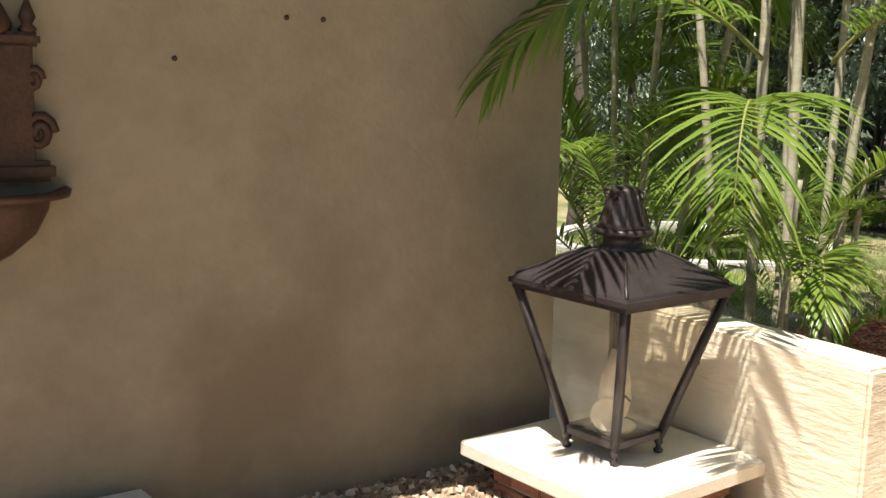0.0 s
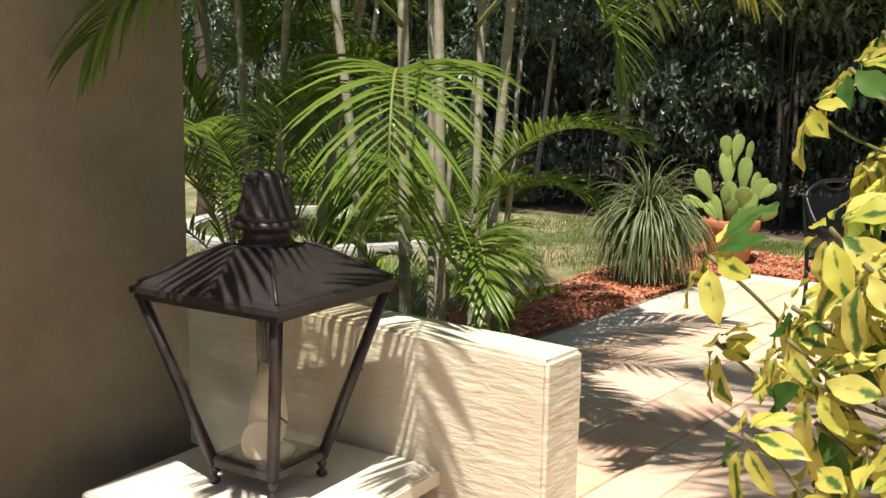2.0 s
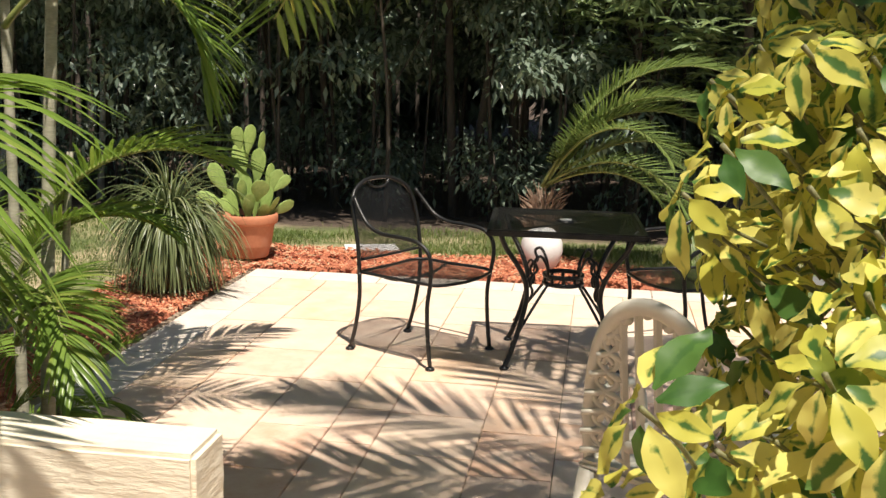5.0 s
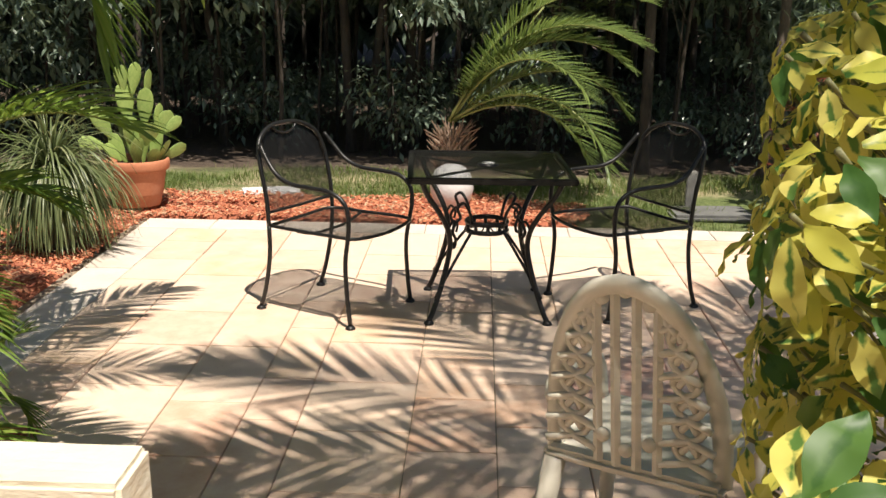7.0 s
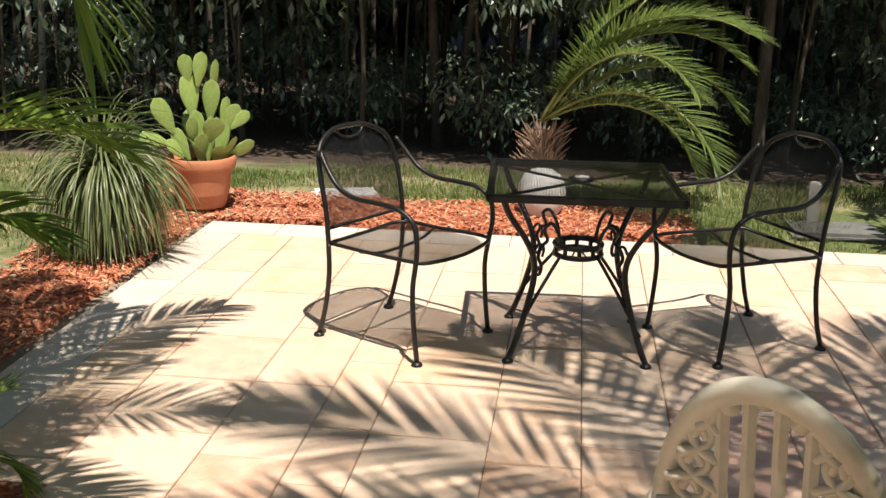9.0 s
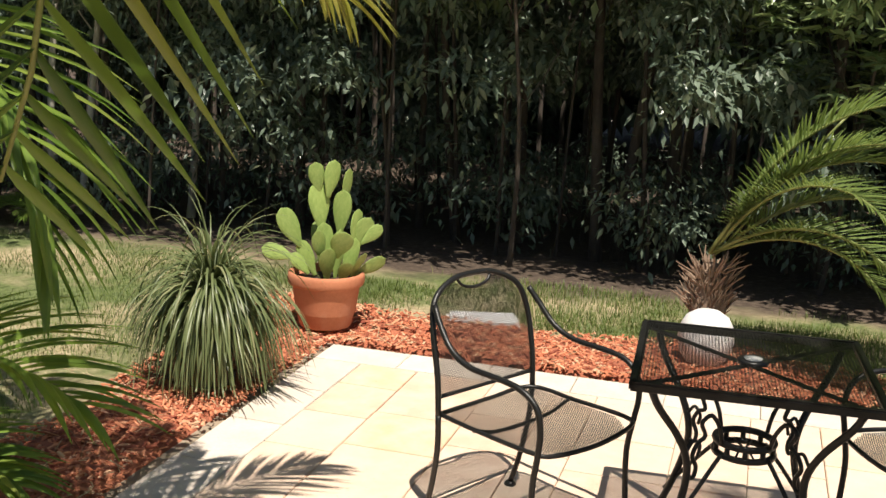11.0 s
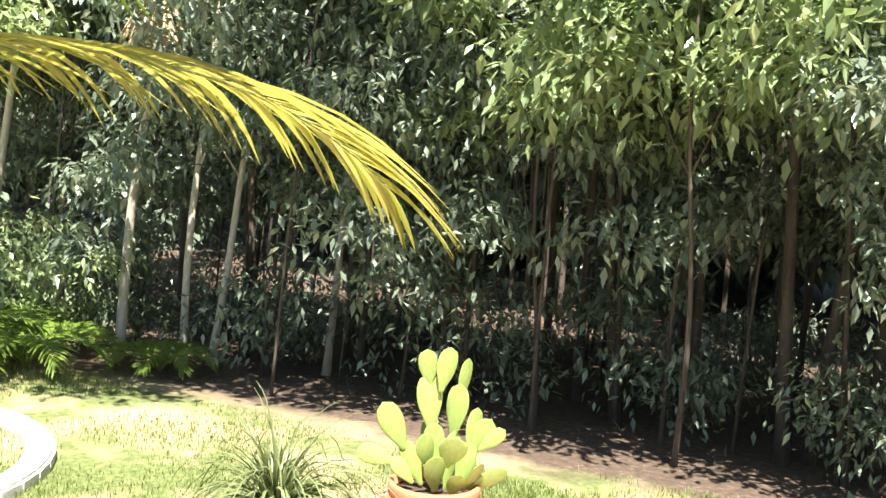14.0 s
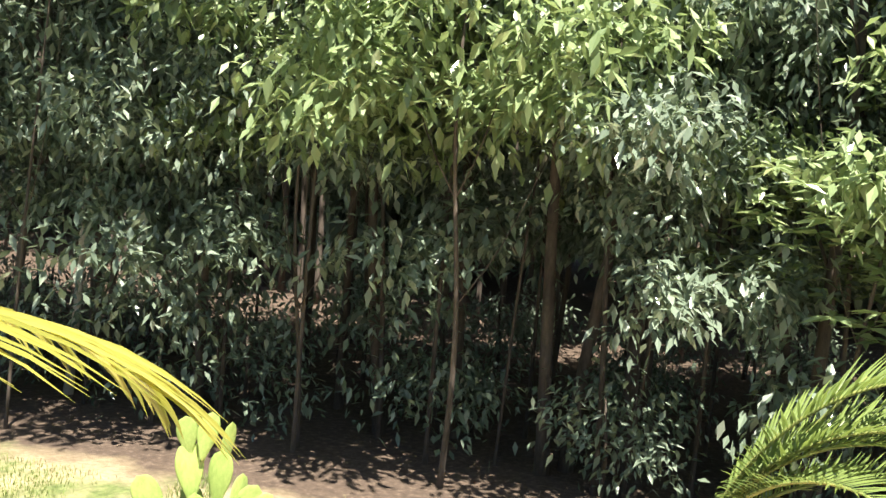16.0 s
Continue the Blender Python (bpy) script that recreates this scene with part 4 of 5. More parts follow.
# ---- shade palm beside the path ----
shade = thing("shade_palm", "tall feather palm beside the patio throwing dappled shade", "palm", at=(4.27, 1.92, 0))
path = [(-0.85 * (i / 17) ** 1.5, 1.0 * (i / 17) ** 1.5, 0.25 * i - 0.05) for i in range(18)]
part("trunk", tube("trunk", path, [0.11 * (1.25 - 0.02 * i) * (1.05 if i % 2 else 0.97) for i in range(18)], M_BARK, 14), shade)
S_FRONDS = [frond_meshes(51 + k, 2.25 + 0.12 * k, 46 - 14 * k, 78, 50, 0.58, 0.026, 0.5) for k in range(3)]
for k in range(19):
    add_frond(shade, S_FRONDS[k % 3], pose(-0.85, 1.0, 4.15, rng.uniform(-8, 8), rng.uniform(-8, 8), 137.5 * k) @ Matrix.Scale(0.74 if 150 < (137.5 * k) % 360 < 205 else 1.0, 4))


# ---- variegated umbrella tree ----
def leaflet_lists(seed, length, width):
    """Vertices, faces and the distance of each vertex from the midrib."""
    rg = random.Random(seed)
    verts, faces, across = [], [], []
    segs, cross = 7, 4
    prof = [0.10, 0.42, 0.78, 0.98, 1.0, 0.84, 0.50, 0.03]
    sl = rg.uniform(0.02, 0.15)
    for j in range(segs + 1):
        x = length * j / segs
        z = -sl * x - 0.9 * x * x / length * rg.uniform(0.2, 0.4)
        for k in range(cross + 1):
            c = (k / cross - 0.5) * 2
            w = width * 0.5 * prof[j]
            verts.append(Vector((x, c * w, z + 0.18 * w * abs(c) + 0.003 * math.sin(j * 1.7 + seed) * c)))
            across.append(abs(c) * w)
    for j in range(segs):
        for k in range(cross):
            a = j * (cross + 1) + k
            faces.append((a, a + 1, a + cross + 2, a + cross + 1))
    return verts, faces, across


def leaf_data(name, verts, faces, across):
    me = mesh_of(name, verts, faces, M_VARI, True)
    me.attributes.new("across", "FLOAT", "POINT").data.foreach_set("value", across)
    return me


LEAF_SHAPES = [leaflet_lists(k, 0.066 + 0.006 * k, 0.033 + 0.003 * k) for k in range(4)]
LEAFLETS = [leaf_data("leaf", *shape) for shape in LEAF_SHAPES]
schefflera = thing("umbrella_tree", "bushy variegated umbrella tree with yellow and green leaves", "shrub", at=(2.64, 3.27, 0))
STALK = tube("leaf_stalk", smooth_path([(0.03, 0.0, -0.16), (0.008, 0, -0.08), (0, 0, 0)], 3), [0.003] * 6 + [0.004], M_STEM, 6)
rng = random.Random(5)
for k in range(11):
    a = math.tau * k / 11 + rng.uniform(-0.2, 0.2)
    r = rng.uniform(0.15, 0.40)
    h = rng.uniform(0.7, 1.6)
    pth = smooth_path([(0.09 * math.cos(a), 0.09 * math.sin(a), 0.0), (r * 0.45 * math.cos(a), r * 0.45 * math.sin(a), h * 0.5), (r * math.cos(a), r * math.sin(a), h)], 6)
    part("branch", tube("branch", pth, [0.016 - 0.0008 * i for i in range(len(pth))], M_STEM, 7), schefflera)
placed = []
REACH = ((0.1, 0.40), (0.4, 0.62), (0.8, 0.82), (1.04, 0.84), (1.11, 0.81), (1.25, 0.75), (1.39, 0.66), (1.5, 0.58), (1.65, 0.45), (1.85, 0.25), (1.95, 0.1))


def shrub_reach(z):
    for (z0, r0), (z1, r1) in zip(REACH, REACH[1:]):
        if z <= z1:
            return r0 + (r1 - r0) * (z - z0) / (z1 - z0)
    return 0.1


for _ in range(26000):
    z = rng.uniform(0.12, 1.93)
    a = rng.uniform(0, math.tau)
    R = (shrub_reach(z) - 0.05) * (1 + 0.12 * math.sin(3 * a + 5 * z)) * rng.uniform(0.62, 1.04)
    q = Vector((R * math.cos(a), R * math.sin(a), z))
    if len(placed) < 900 and 0.32 * q.x - 0.95 * q.y > (-0.53 if q.z > 0.9 else -0.47) and all((q - o).length > 0.070 for o, _a in placed):
        placed.append((q, a))
# the whorls on the path's side are single leaves, the others one mesh
placed.sort(key=lambda w: (w[0] - Vector((-1.0, 0.2, 1.1))).length)
rest_v, rest_f, rest_a = [], [], []
for idx, (q, a) in enumerate(placed):
    axis = Vector((math.cos(a) * 0.8, math.sin(a) * 0.8, 0.40 + 0.30 * (q.z - 0.5)))
    m = Matrix.Translation(q) @ Vector((0, 0, 1)).rotation_difference(axis.normalized()).to_matrix().to_4x4() @ Matrix.Rotation(rng.uniform(0, math.tau), 4, "Z")
    stalk = part("leaf_stalk", STALK, schefflera, m=m @ Matrix.Scale(rng.uniform(0.85, 1.12), 4))
    cnt = rng.choice((7, 8, 8, 9))
    for k in range(cnt):
        lm = Matrix.Rotation(math.tau * k / cnt + rng.uniform(-0.12, 0.12), 4, "Z") @ Euler((rng.uniform(-0.25, 0.25), rng.uniform(0.0, 0.5), 0)).to_matrix().to_4x4() @ Matrix.Scale(rng.uniform(0.72, 1.1), 4) @ Matrix.Translation((0.022, 0, 0))
        shape = rng.randrange(4)
        if idx < 38:
            part("leaf", LEAFLETS[shape], stalk, m=lm)
        else:
            v, f, ac = LEAF_SHAPES[shape]
            b = len(rest_v)
            full = stalk.matrix_basis @ lm
            rest_v += [full @ p for p in v]
            rest_f += [tuple(b + i for i in face) for face in f]
            rest_a += ac
tagged(part("foliage", leaf_data("foliage", rest_v, rest_f, rest_a), schefflera), kind="stuff")


# ---- ponytail plant with drooping strap leaves ----
def strap_meshes(seed, count, spread, height, width=0.012, low=25, high=88, g0=0.2, g1=0.42):
    rg = random.Random(seed)
    verts, faces = [], []
    for i in range(count):
        a = rg.uniform(0, math.tau)
        el = radians(rg.uniform(low, high))
        ln = rg.uniform(0.55, 1.0) * spread
        d = Vector((math.cos(a) * math.cos(el), math.sin(a) * math.cos(el), math.sin(el)))
        p = Vector((0.03 * math.cos(a), 0.03 * math.sin(a), height + rg.uniform(-0.06, 0.05)))
        b = len(verts)
        segs = 9
        grav = rg.uniform(g0, g1)
        for j in range(segs + 1):
            w = width * 0.5 * (1 - (j / segs) ** 2.2) + 0.0006
            wide = Vector((-math.sin(a), math.cos(a), 0))
            nrm = wide.cross(d)
            verts += [p + wide * w, p - nrm * (w * 0.5), p - wide * w]
            p = p + d * (ln / segs)
            a += rg.uniform(-0.16, 0.16)
            d = (d + Vector((rg.uniform(-0.09, 0.09), rg.uniform(-0.09, 0.09), -grav))).normalized()
            if p.z < 0.03:
                p.z = 0.03
        for j in range(segs):
            q = b + 3 * j
            faces += [(q, q + 1, q + 4, q + 3), (q + 1, q + 2, q + 5, q + 4)]
    return mesh_of("foliage", verts, faces, M_STRAP, True)


pony = thing("ponytail_plant", "ponytail palm with long drooping narrow leaves in red mulch", "plant", at=(4.40, 8.47, 0.03))
part("trunk", lathe("trunk", [(0.10, -0.03), (0.11, 0.03), (0.08, 0.10), (0.05, 0.2), (0.04, 0.34), (0.03, 0.46)], M_BARK, 16), pony)
tagged(part("foliage", strap_meshes(8, 460, 0.72, 0.40, 0.013, 10, 80, 0.28, 0.62), pony), kind="stuff")
tagged(part("foliage", strap_meshes(10, 300, 0.50, 0.26, 0.012, -10, 55, 0.25, 0.6), pony), kind="stuff")
tagged(part("foliage", strap_meshes(9, 46, 0.58, 0.50, 0.009, 58, 86, 0.18, 0.36), pony), "upright tuft of fine leaves", kind="stuff")

# ---- prickly pear in a terracotta pot ----
POT = Vector((5.33, 8.95, 0.055))
pot = thing("terracotta_pot", "large terracotta pot with a rolled rim standing on red mulch", "flower pot", at=POT)
part("body", lathe("body", [(0.0, 0.0), (0.140, 0.0), (0.146, 0.01), (0.158, 0.07), (0.164, 0.078), (0.166, 0.085), (0.186, 0.22), (0.190, 0.235), (0.190, 0.24), (0.17, 0.24), (0.165, 0.20)], M_TERRA, 40), pot)
part("rim", lathe("rim", [(0.186, 0.236), (0.206, 0.238), (0.212, 0.252), (0.213, 0.285), (0.208, 0.302), (0.198, 0.306), (0.188, 0.300), (0.184, 0.25)], M_TERRA, 40), pot, "thick rolled rim")
part("soil", lathe("soil", [(0.0, 0.255), (0.1, 0.262), (0.187, 0.258)], M_SOIL, 30), pot)
cactus = thing("prickly_pear", "bright green prickly pear cactus with upright oval pads in a pot", "cactus", at=POT + Vector((0, 0, 0.255)))


def pad_half(s):
    """Half width of a pad: narrow foot, broad rounded top."""
    if s > 0.62:
        return 0.5 * math.sqrt(max(0.0, 1 - ((s - 0.62) / 0.38) ** 2.4)) + 0.01
    k = s / 0.62
    return 0.13 + 0.38 * (k * k * (3 - 2 * k)) ** 0.8


def pad_mesh(seed):
    rg = random.Random(seed)
    verts, faces, rings, sides = [], [], 12, 14
    for i in range(rings + 1):
        s = i / rings
        w = pad_half(s)
        th = 0.11 * max(0.2, math.sin(math.pi * min(1, s * 0.82 + 0.14)))
        for k in range(sides):
            a = math.tau * k / sides
            verts.append((w * math.cos(a), th * math.sin(a) * abs(math.sin(a)) ** 0.2, s))
    for i in range(rings):
        for k in range(sides):
            k2 = (k + 1) % sides
            faces.append((i * sides + k, i * sides + k2, (i + 1) * sides + k2, (i + 1) * sides + k))
    faces.append(tuple(range(sides))[::-1])
    faces.append(tuple(rings * sides + k for k in range(sides)))
    # areoles in staggered rows
    for i in range(7):
        s = 0.18 + 0.115 * i
        w = pad_half(s)
        for k in range(-2, 3):
            x = (k + (0.5 if i % 2 else 0)) * 0.18
            if abs(x) < w * 0.85:
                for sg in (-1, 1):
                    y = sg * (0.12 * math.sin(math.pi * min(1, s * 0.9 + 0.06)) * math.sqrt(max(0, 1 - (x / w) ** 2)))
                    b = len(verts)
                    e = 0.014
                    verts += [(x - e, y, s - e), (x + e, y, s - e), (x + e, y, s + e), (x - e, y, s + e), (x, y + sg * 0.03, s)]
                    faces += [(b, b + 1, b + 4), (b + 1, b + 2, b + 4), (b + 2, b + 3, b + 4), (b + 3, b, b + 4)]
    return mesh_of("pad", verts, faces, M_PAD, True)


PADS = [pad_mesh(k) for k in range(2)]
# base x, y, z, length, width, lean sideways, lean forwards, turn
VIEW_TURN = -25
for x, y, z, ln, wd, lean_s, lean_f, trn in (
        (0.0, 0.0, 0.0, 0.30, 0.10, -4, 3, 0), (-0.03, 0.01, 0.27, 0.25, 0.115, -6, 0, 10), (-0.05, 0.01, 0.48, 0.16, 0.085, -8, 4, 0), (0.0, 0.0, 0.46, 0.19, 0.10, 10, -4, 25),
        (0.05, 0.02, 0.0, 0.26, 0.09, 6, 0, 30), (0.07, 0.03, 0.24, 0.24, 0.10, 4, 5, -20), (0.09, 0.03, 0.40, 0.20, 0.075, 8, 0, 40),
        (-0.06, 0.02, 0.02, 0.20, 0.08, -24, 0, 0), (-0.14, 0.02, 0.18, 0.23, 0.11, -28, 6, 15), (-0.10, -0.02, 0.04, 0.14, 0.07, -40, 5, 20), (-0.18, -0.02, 0.13, 0.17, 0.085, -72, 0, 10),
        (0.10, 0.0, 0.0, 0.22, 0.085, 14, 0, 10), (0.14, 0.0, 0.19, 0.19, 0.085, 10, -5, 35), (0.12, 0.02, 0.14, 0.22, 0.10, 30, 5, 0), (0.19, 0.0, 0.20, 0.14, 0.07, 48, 0, 0), (0.15, -0.03, 0.03, 0.18, 0.08, 62, 0, 15), (0.13, -0.04, 0.02, 0.16, 0.085, 24, 20, 50),
        (0.0, -0.06, 0.02, 0.18, 0.10, -6, 22, 20), (0.04, -0.08, 0.14, 0.16, 0.12, 14, 24, 0), (-0.03, -0.07, 0.13, 0.17, 0.09, -16, 20, 30), (0.02, 0.08, 0.0, 0.30, 0.10, -10, -14, 0), (0.06, 0.09, 0.2, 0.2, 0.09, 20, -14, 60), (0.07, -0.07, 0.0, 0.14, 0.08, 12, 30, 10)):
    m = Matrix.Rotation(radians(VIEW_TURN), 4, "Z") @ pose(x, y, z, lean_f, lean_s, 0) @ Matrix.Rotation(radians(trn), 4, "Z") @ Matrix.Diagonal((wd * 1.04, wd * 0.66, ln * 1.10, 1))
    part("pad", PADS[0], cactus, m=m)

# ---- young date palm, white ball planter, slabs ----
date_palm = thing("date_palm", "young date palm with a shaggy brown stump leaning sideways", "palm", at=(6.98, 7.62, -0.02))
part("trunk", lathe("trunk", [(0.09, -0.05), (0.10, 0.05), (0.10, 0.20), (0.09, 0.32), (0.065, 0.43), (0.04, 0.52)], M_FIBRE, 20, wobble=lambda a, z: 1 + 0.10 * math.sin(9 * a + 14 * z)), date_palm)
rng = random.Random(12)
verts, faces = [], []
for k in range(150):
    a = rng.uniform(0, math.tau)
    z = rng.uniform(0.20, 0.50)
    r = 0.075 - 0.10 * max(0, z - 0.4)
    b0 = Vector((r * math.cos(a), r * math.sin(a), z))
    d = Vector((math.cos(a), math.sin(a), rng.uniform(0.5, 2.2))).normalized()
    tube_lists([b0, b0 + d * rng.uniform(0.04, 0.09), b0 + d * rng.uniform(0.10, 0.17) + Vector((rng.uniform(-0.02, 0.02), rng.uniform(-0.02, 0.02), 0))], [0.008, 0.006, 0.002], 4, False, verts, faces)
tagged(part("old_leaf_stub", mesh_of("old_leaf_stub", verts, faces, M_FIBRE), date_palm), "dry pinkish-brown leaf stubs", kind="stuff")
D_FRONDS = [frond_meshes(71 + k, 1.55, 66 - 9 * k, 92 + 14 * k, 74, 0.27, 0.012, 0.22, vee=20, base_angle=70, end_angle=34, mat=M_CANARY, thick=0.013, power=1.5) for k in range(3)]
# the crown leans over to one side: fronds fan out along the edge of the lawn
for k, (trn, sc, tip) in enumerate(((-76, 1.0, 4), (-66, 0.95, -4), (-88, 1.0, 14), (-58, 1.0, 6), (-98, 0.9, 2), (-80, 0.85, 20), (-72, 1.1, -4), (-50, 0.9, 12))):
    add_frond(date_palm, D_FRONDS[k % 3], pose(0.01 * k - 0.03, 0.0, 0.58, 0, tip, trn) @ Matrix.Scale(sc, 4))
part("spent_rachis", tube("spent_rachis", smooth_path([(0, 0, 0.55), (0.28, -0.22, 1.0), (0.48, -0.42, 1.36)], 4), 0.007, M_RACHIS, 6), date_palm, "bare pale leaf stalk")

ball = lathe("white_planter", [(0.0, 0.0), (0.085, 0.0), (0.10, 0.01), (0.145, 0.08), (0.165, 0.16), (0.16, 0.23), (0.125, 0.30), (0.07, 0.335), (0.0, 0.345)], M_WHITE, 32, wobble=lambda a, z: 1 + 0.008 * math.sin(16 * a))
ball_ob = new("garden_globe", ball)
ball_ob.matrix_basis = pose(6.75, 7.44, 0.0) @ Matrix.Scale(0.9, 4)
tagged(ball_ob, "white weathered garden globe standing on mulch before a palm", "ornament")

bm = bmesh.new()
box(bm, (0.42, 0.26, 0.05), (0, 0, 0), 0.02, 12)
slab = new("stepping_stone", bm_mesh("stepping_stone", bm, M_WHITE))
slab.matrix_basis = pose(6.17, 8.58, 0.045, 0, 0, -50)
tagged(slab, "whitish flat stepping stone half sunk in red mulch", "stone")
bm = bmesh.new()
box(bm, (0.55, 0.34, 0.05), (0, 0, 0), 0.02)
slab2 = new("stepping_stone", bm_mesh("stepping_stone", bm, M_SLATE))
slab2.matrix_basis = pose(7.68, 5.98, 0.02, 0, 0, -52)
tagged(slab2, "dark grey flat slab at the edge of the patio", "stone")
bm = bmesh.new()
box(bm, (0.07, 0.07, 0.30), (0, 0, 0.13), 0.008)
stub = new("post", bm_mesh("post", bm, M_CONC))
stub.matrix_basis = pose(7.75, 6.15, 0.0, 0, 0, 20)
tagged(stub, "short grey post at the edge of the lawn", "post")

# ---- round bed with pale edging blocks on the lawn ----
RING = Vector((2.74, 11.05, 0))
edging = thing("bed_edging", "curved edging of pale concrete blocks round a lawn bed", "edging", at=RING)
blk = bm_mesh("edging_block", boxed((0.16, 0.20, 0.10), (0, 0, 0.02), 0.018), M_CONC)
for k in range(44):
    a = math.tau * k / 44
    part("edging_block", blk, edging, m=pose(1.17 * math.cos(a), 1.17 * math.sin(a), ground_z(RING.x + math.cos(a), RING.y + math.sin(a)), 0, 0, math.degrees(a)))

bed_palm = thing("bed_palm", "small feather palm in the round lawn bed", "palm", at=(RING.x, RING.y, 0))
part("trunk", tube("trunk", [(0, 0, -0.1), (0.01, 0, 0.2), (0, 0.02, 0.45)], [0.10, 0.09, 0.07], M_FIBRE, 12), bed_palm)
for k in range(14):
    add_frond(bed_palm, F_SMALL if k % 2 else F_HANG, pose(0, 0, 0.42, 0, 0, 137.5 * k) @ Matrix.Scale(0.8, 4))

# ---- croton at the patio's corner ----
croton = thing("croton", "dark red and green croton shrub at the patio corner", "shrub", at=(7.80, 5.28, 0))
verts, faces = [], []
rng = random.Random(31)
for k in range(9):
    a = rng.uniform(0, math.tau)
    top = (0.22 * math.cos(a), 0.22 * math.sin(a), rng.uniform(0.4, 0.9))
    part("stem", tube("stem", smooth_path([(0.03 * math.cos(a), 0.03 * math.sin(a), 0), (top[0] * 0.4, top[1] * 0.4, top[2] * 0.5), top], 4), 0.008, M_BARK, 6), croton)
for k in range(420):
    z = rng.uniform(0.1, 1.0)
    a = rng.uniform(0, math.tau)
    r = 0.30 * math.sin(math.pi * min(1, z * 0.8 + 0.12)) * rng.uniform(0.5, 1.1)
    p = Vector((r * math.cos(a), r * math.sin(a), z))
    d = Vector((math.cos(a), math.sin(a), rng.uniform(-0.3, 0.9))).normalized()
    w = d.cross(Vector((0, 0, 1))).normalized() * 0.017
    ln = rng.uniform(0.09, 0.16)
    b = len(verts)
    verts += [p, p + d * ln * 0.5 + w, p + d * ln * 0.5 - w, p + d * ln + Vector((0, 0, -0.03)), p + d * ln * 0.5 - Vector((0, 0, 0.006))]
    faces += [(b, b + 1, b + 4), (b, b + 4, b + 2), (b + 1, b + 3, b + 4), (b + 4, b + 3, b + 2)]
tagged(part("foliage", mesh_of("foliage", verts, faces, M_CROTON), croton), kind="stuff")


# ---- woodland ----
def leaf_cloud(seed, lobes, clumps, per, size, mat, rosette=False):
    """Leaves in clumps spread over the skins of several lobes."""
    rg = np.random.default_rng(seed)
    verts, faces = [], []
    for c in range(clumps):
        cx, cy, cz, rx, rz = lobes[c % len(lobes)]
        d = rg.normal(size=3)
        d /= np.linalg.norm(d)
        rad = rg.uniform(0.45, 1.05)
        p = np.array((cx, cy, cz)) + d * rad * np.array((rx, rx, rz))
        twig = d * 0.6 + np.array((0, 0, -0.25)) + rg.normal(size=3) * 0.4
        twig /= np.linalg.norm(twig)
        for k in range(per):
            if rosette:
                a = math.tau * k / per
                out = np.array((math.cos(a), math.sin(a), rg.uniform(-0.25, 0.35)))
                q = p
            else:
                q = p + twig * 0.035 * (k - per / 2) + rg.normal(size=3) * 0.05
                out = rg.normal(size=3) * 0.7 + twig * 0.6 + np.array((0, 0, -0.35))
            out /= np.linalg.norm(out)
            w = np.cross(out, (rg.uniform(-0.5, 0.5), rg.uniform(-0.5, 0.5), 1.0))
            w /= np.linalg.norm(w) + 1e-6
            ln = size * rg.uniform(0.6, 1.2)
            wd = ln * (0.16 if rosette else 0.21)
            b = len(verts)
            tip = q + out * ln - np.array((0, 0, ln * 0.15))
            verts += [tuple(q), tuple(q + out * ln * 0.45 + w * wd), tuple(tip), tuple(q + out * ln * 0.45 - w * wd)]
            faces.append((b, b + 1, b + 2, b + 3))
    return mesh_of("crown", verts, faces, mat)


rng = random.Random(77)


def lobes_for(seed, n, spread, low, high):
    rg = random.Random(seed)
    return [(rg.uniform(-spread, spread), rg.uniform(-spread, spread), rg.uniform(low, high), rg.uniform(0.30, 0.62), rg.uniform(0.12, 0.34)) for _ in range(n)]


CROWNS = [leaf_cloud(100 + k, lobes_for(k, 9, 0.85, 1.5, 3.6), 300, 10, 0.10, M_WOODLEAF) for k in range(4)]
CROWNS_LIME = [leaf_cloud(120 + k, lobes_for(20 + k, 8, 0.85, 2.2, 3.6), 340, 11, 0.12, M_LIMELEAF) for k in range(3)]
CROWNS_ROSE = [leaf_cloud(140 + k, lobes_for(40 + k, 7, 0.65, 1.4, 3.0), 150, 9, 0.15, M_LIMELEAF, True) for k in range(2)]
MIDDLE = [leaf_cloud(150 + k, lobes_for(50 + k, 12, 0.95, 0.9, 4.4), 430, 10, 0.11, M_WOODLEAF) for k in range(3)]
OVER = [leaf_cloud(152 + k, lobes_for(52 + k, 14, 1.15, 4.5, 6.4), 520, 10, 0.15, M_WOODLEAF) for k in range(3)]
BACK = [leaf_cloud(155 + k, lobes_for(55 + k, 12, 1.1, 3.9, 6.6), 330, 10, 0.14, M_WOODLEAF) for k in range(2)]
HIGH = [leaf_cloud(160 + k, lobes_for(60 + k, 12, 1.6, 4.6, 8.5), 480, 12, 0.18, M_WOODLEAF) for k in range(3)]
BUSHES = [leaf_cloud(180 + k, lobes_for(80 + k, 6, 0.4, 0.2, 0.7), 110, 8, 0.075, M_WOODLEAF) for k in range(3)]


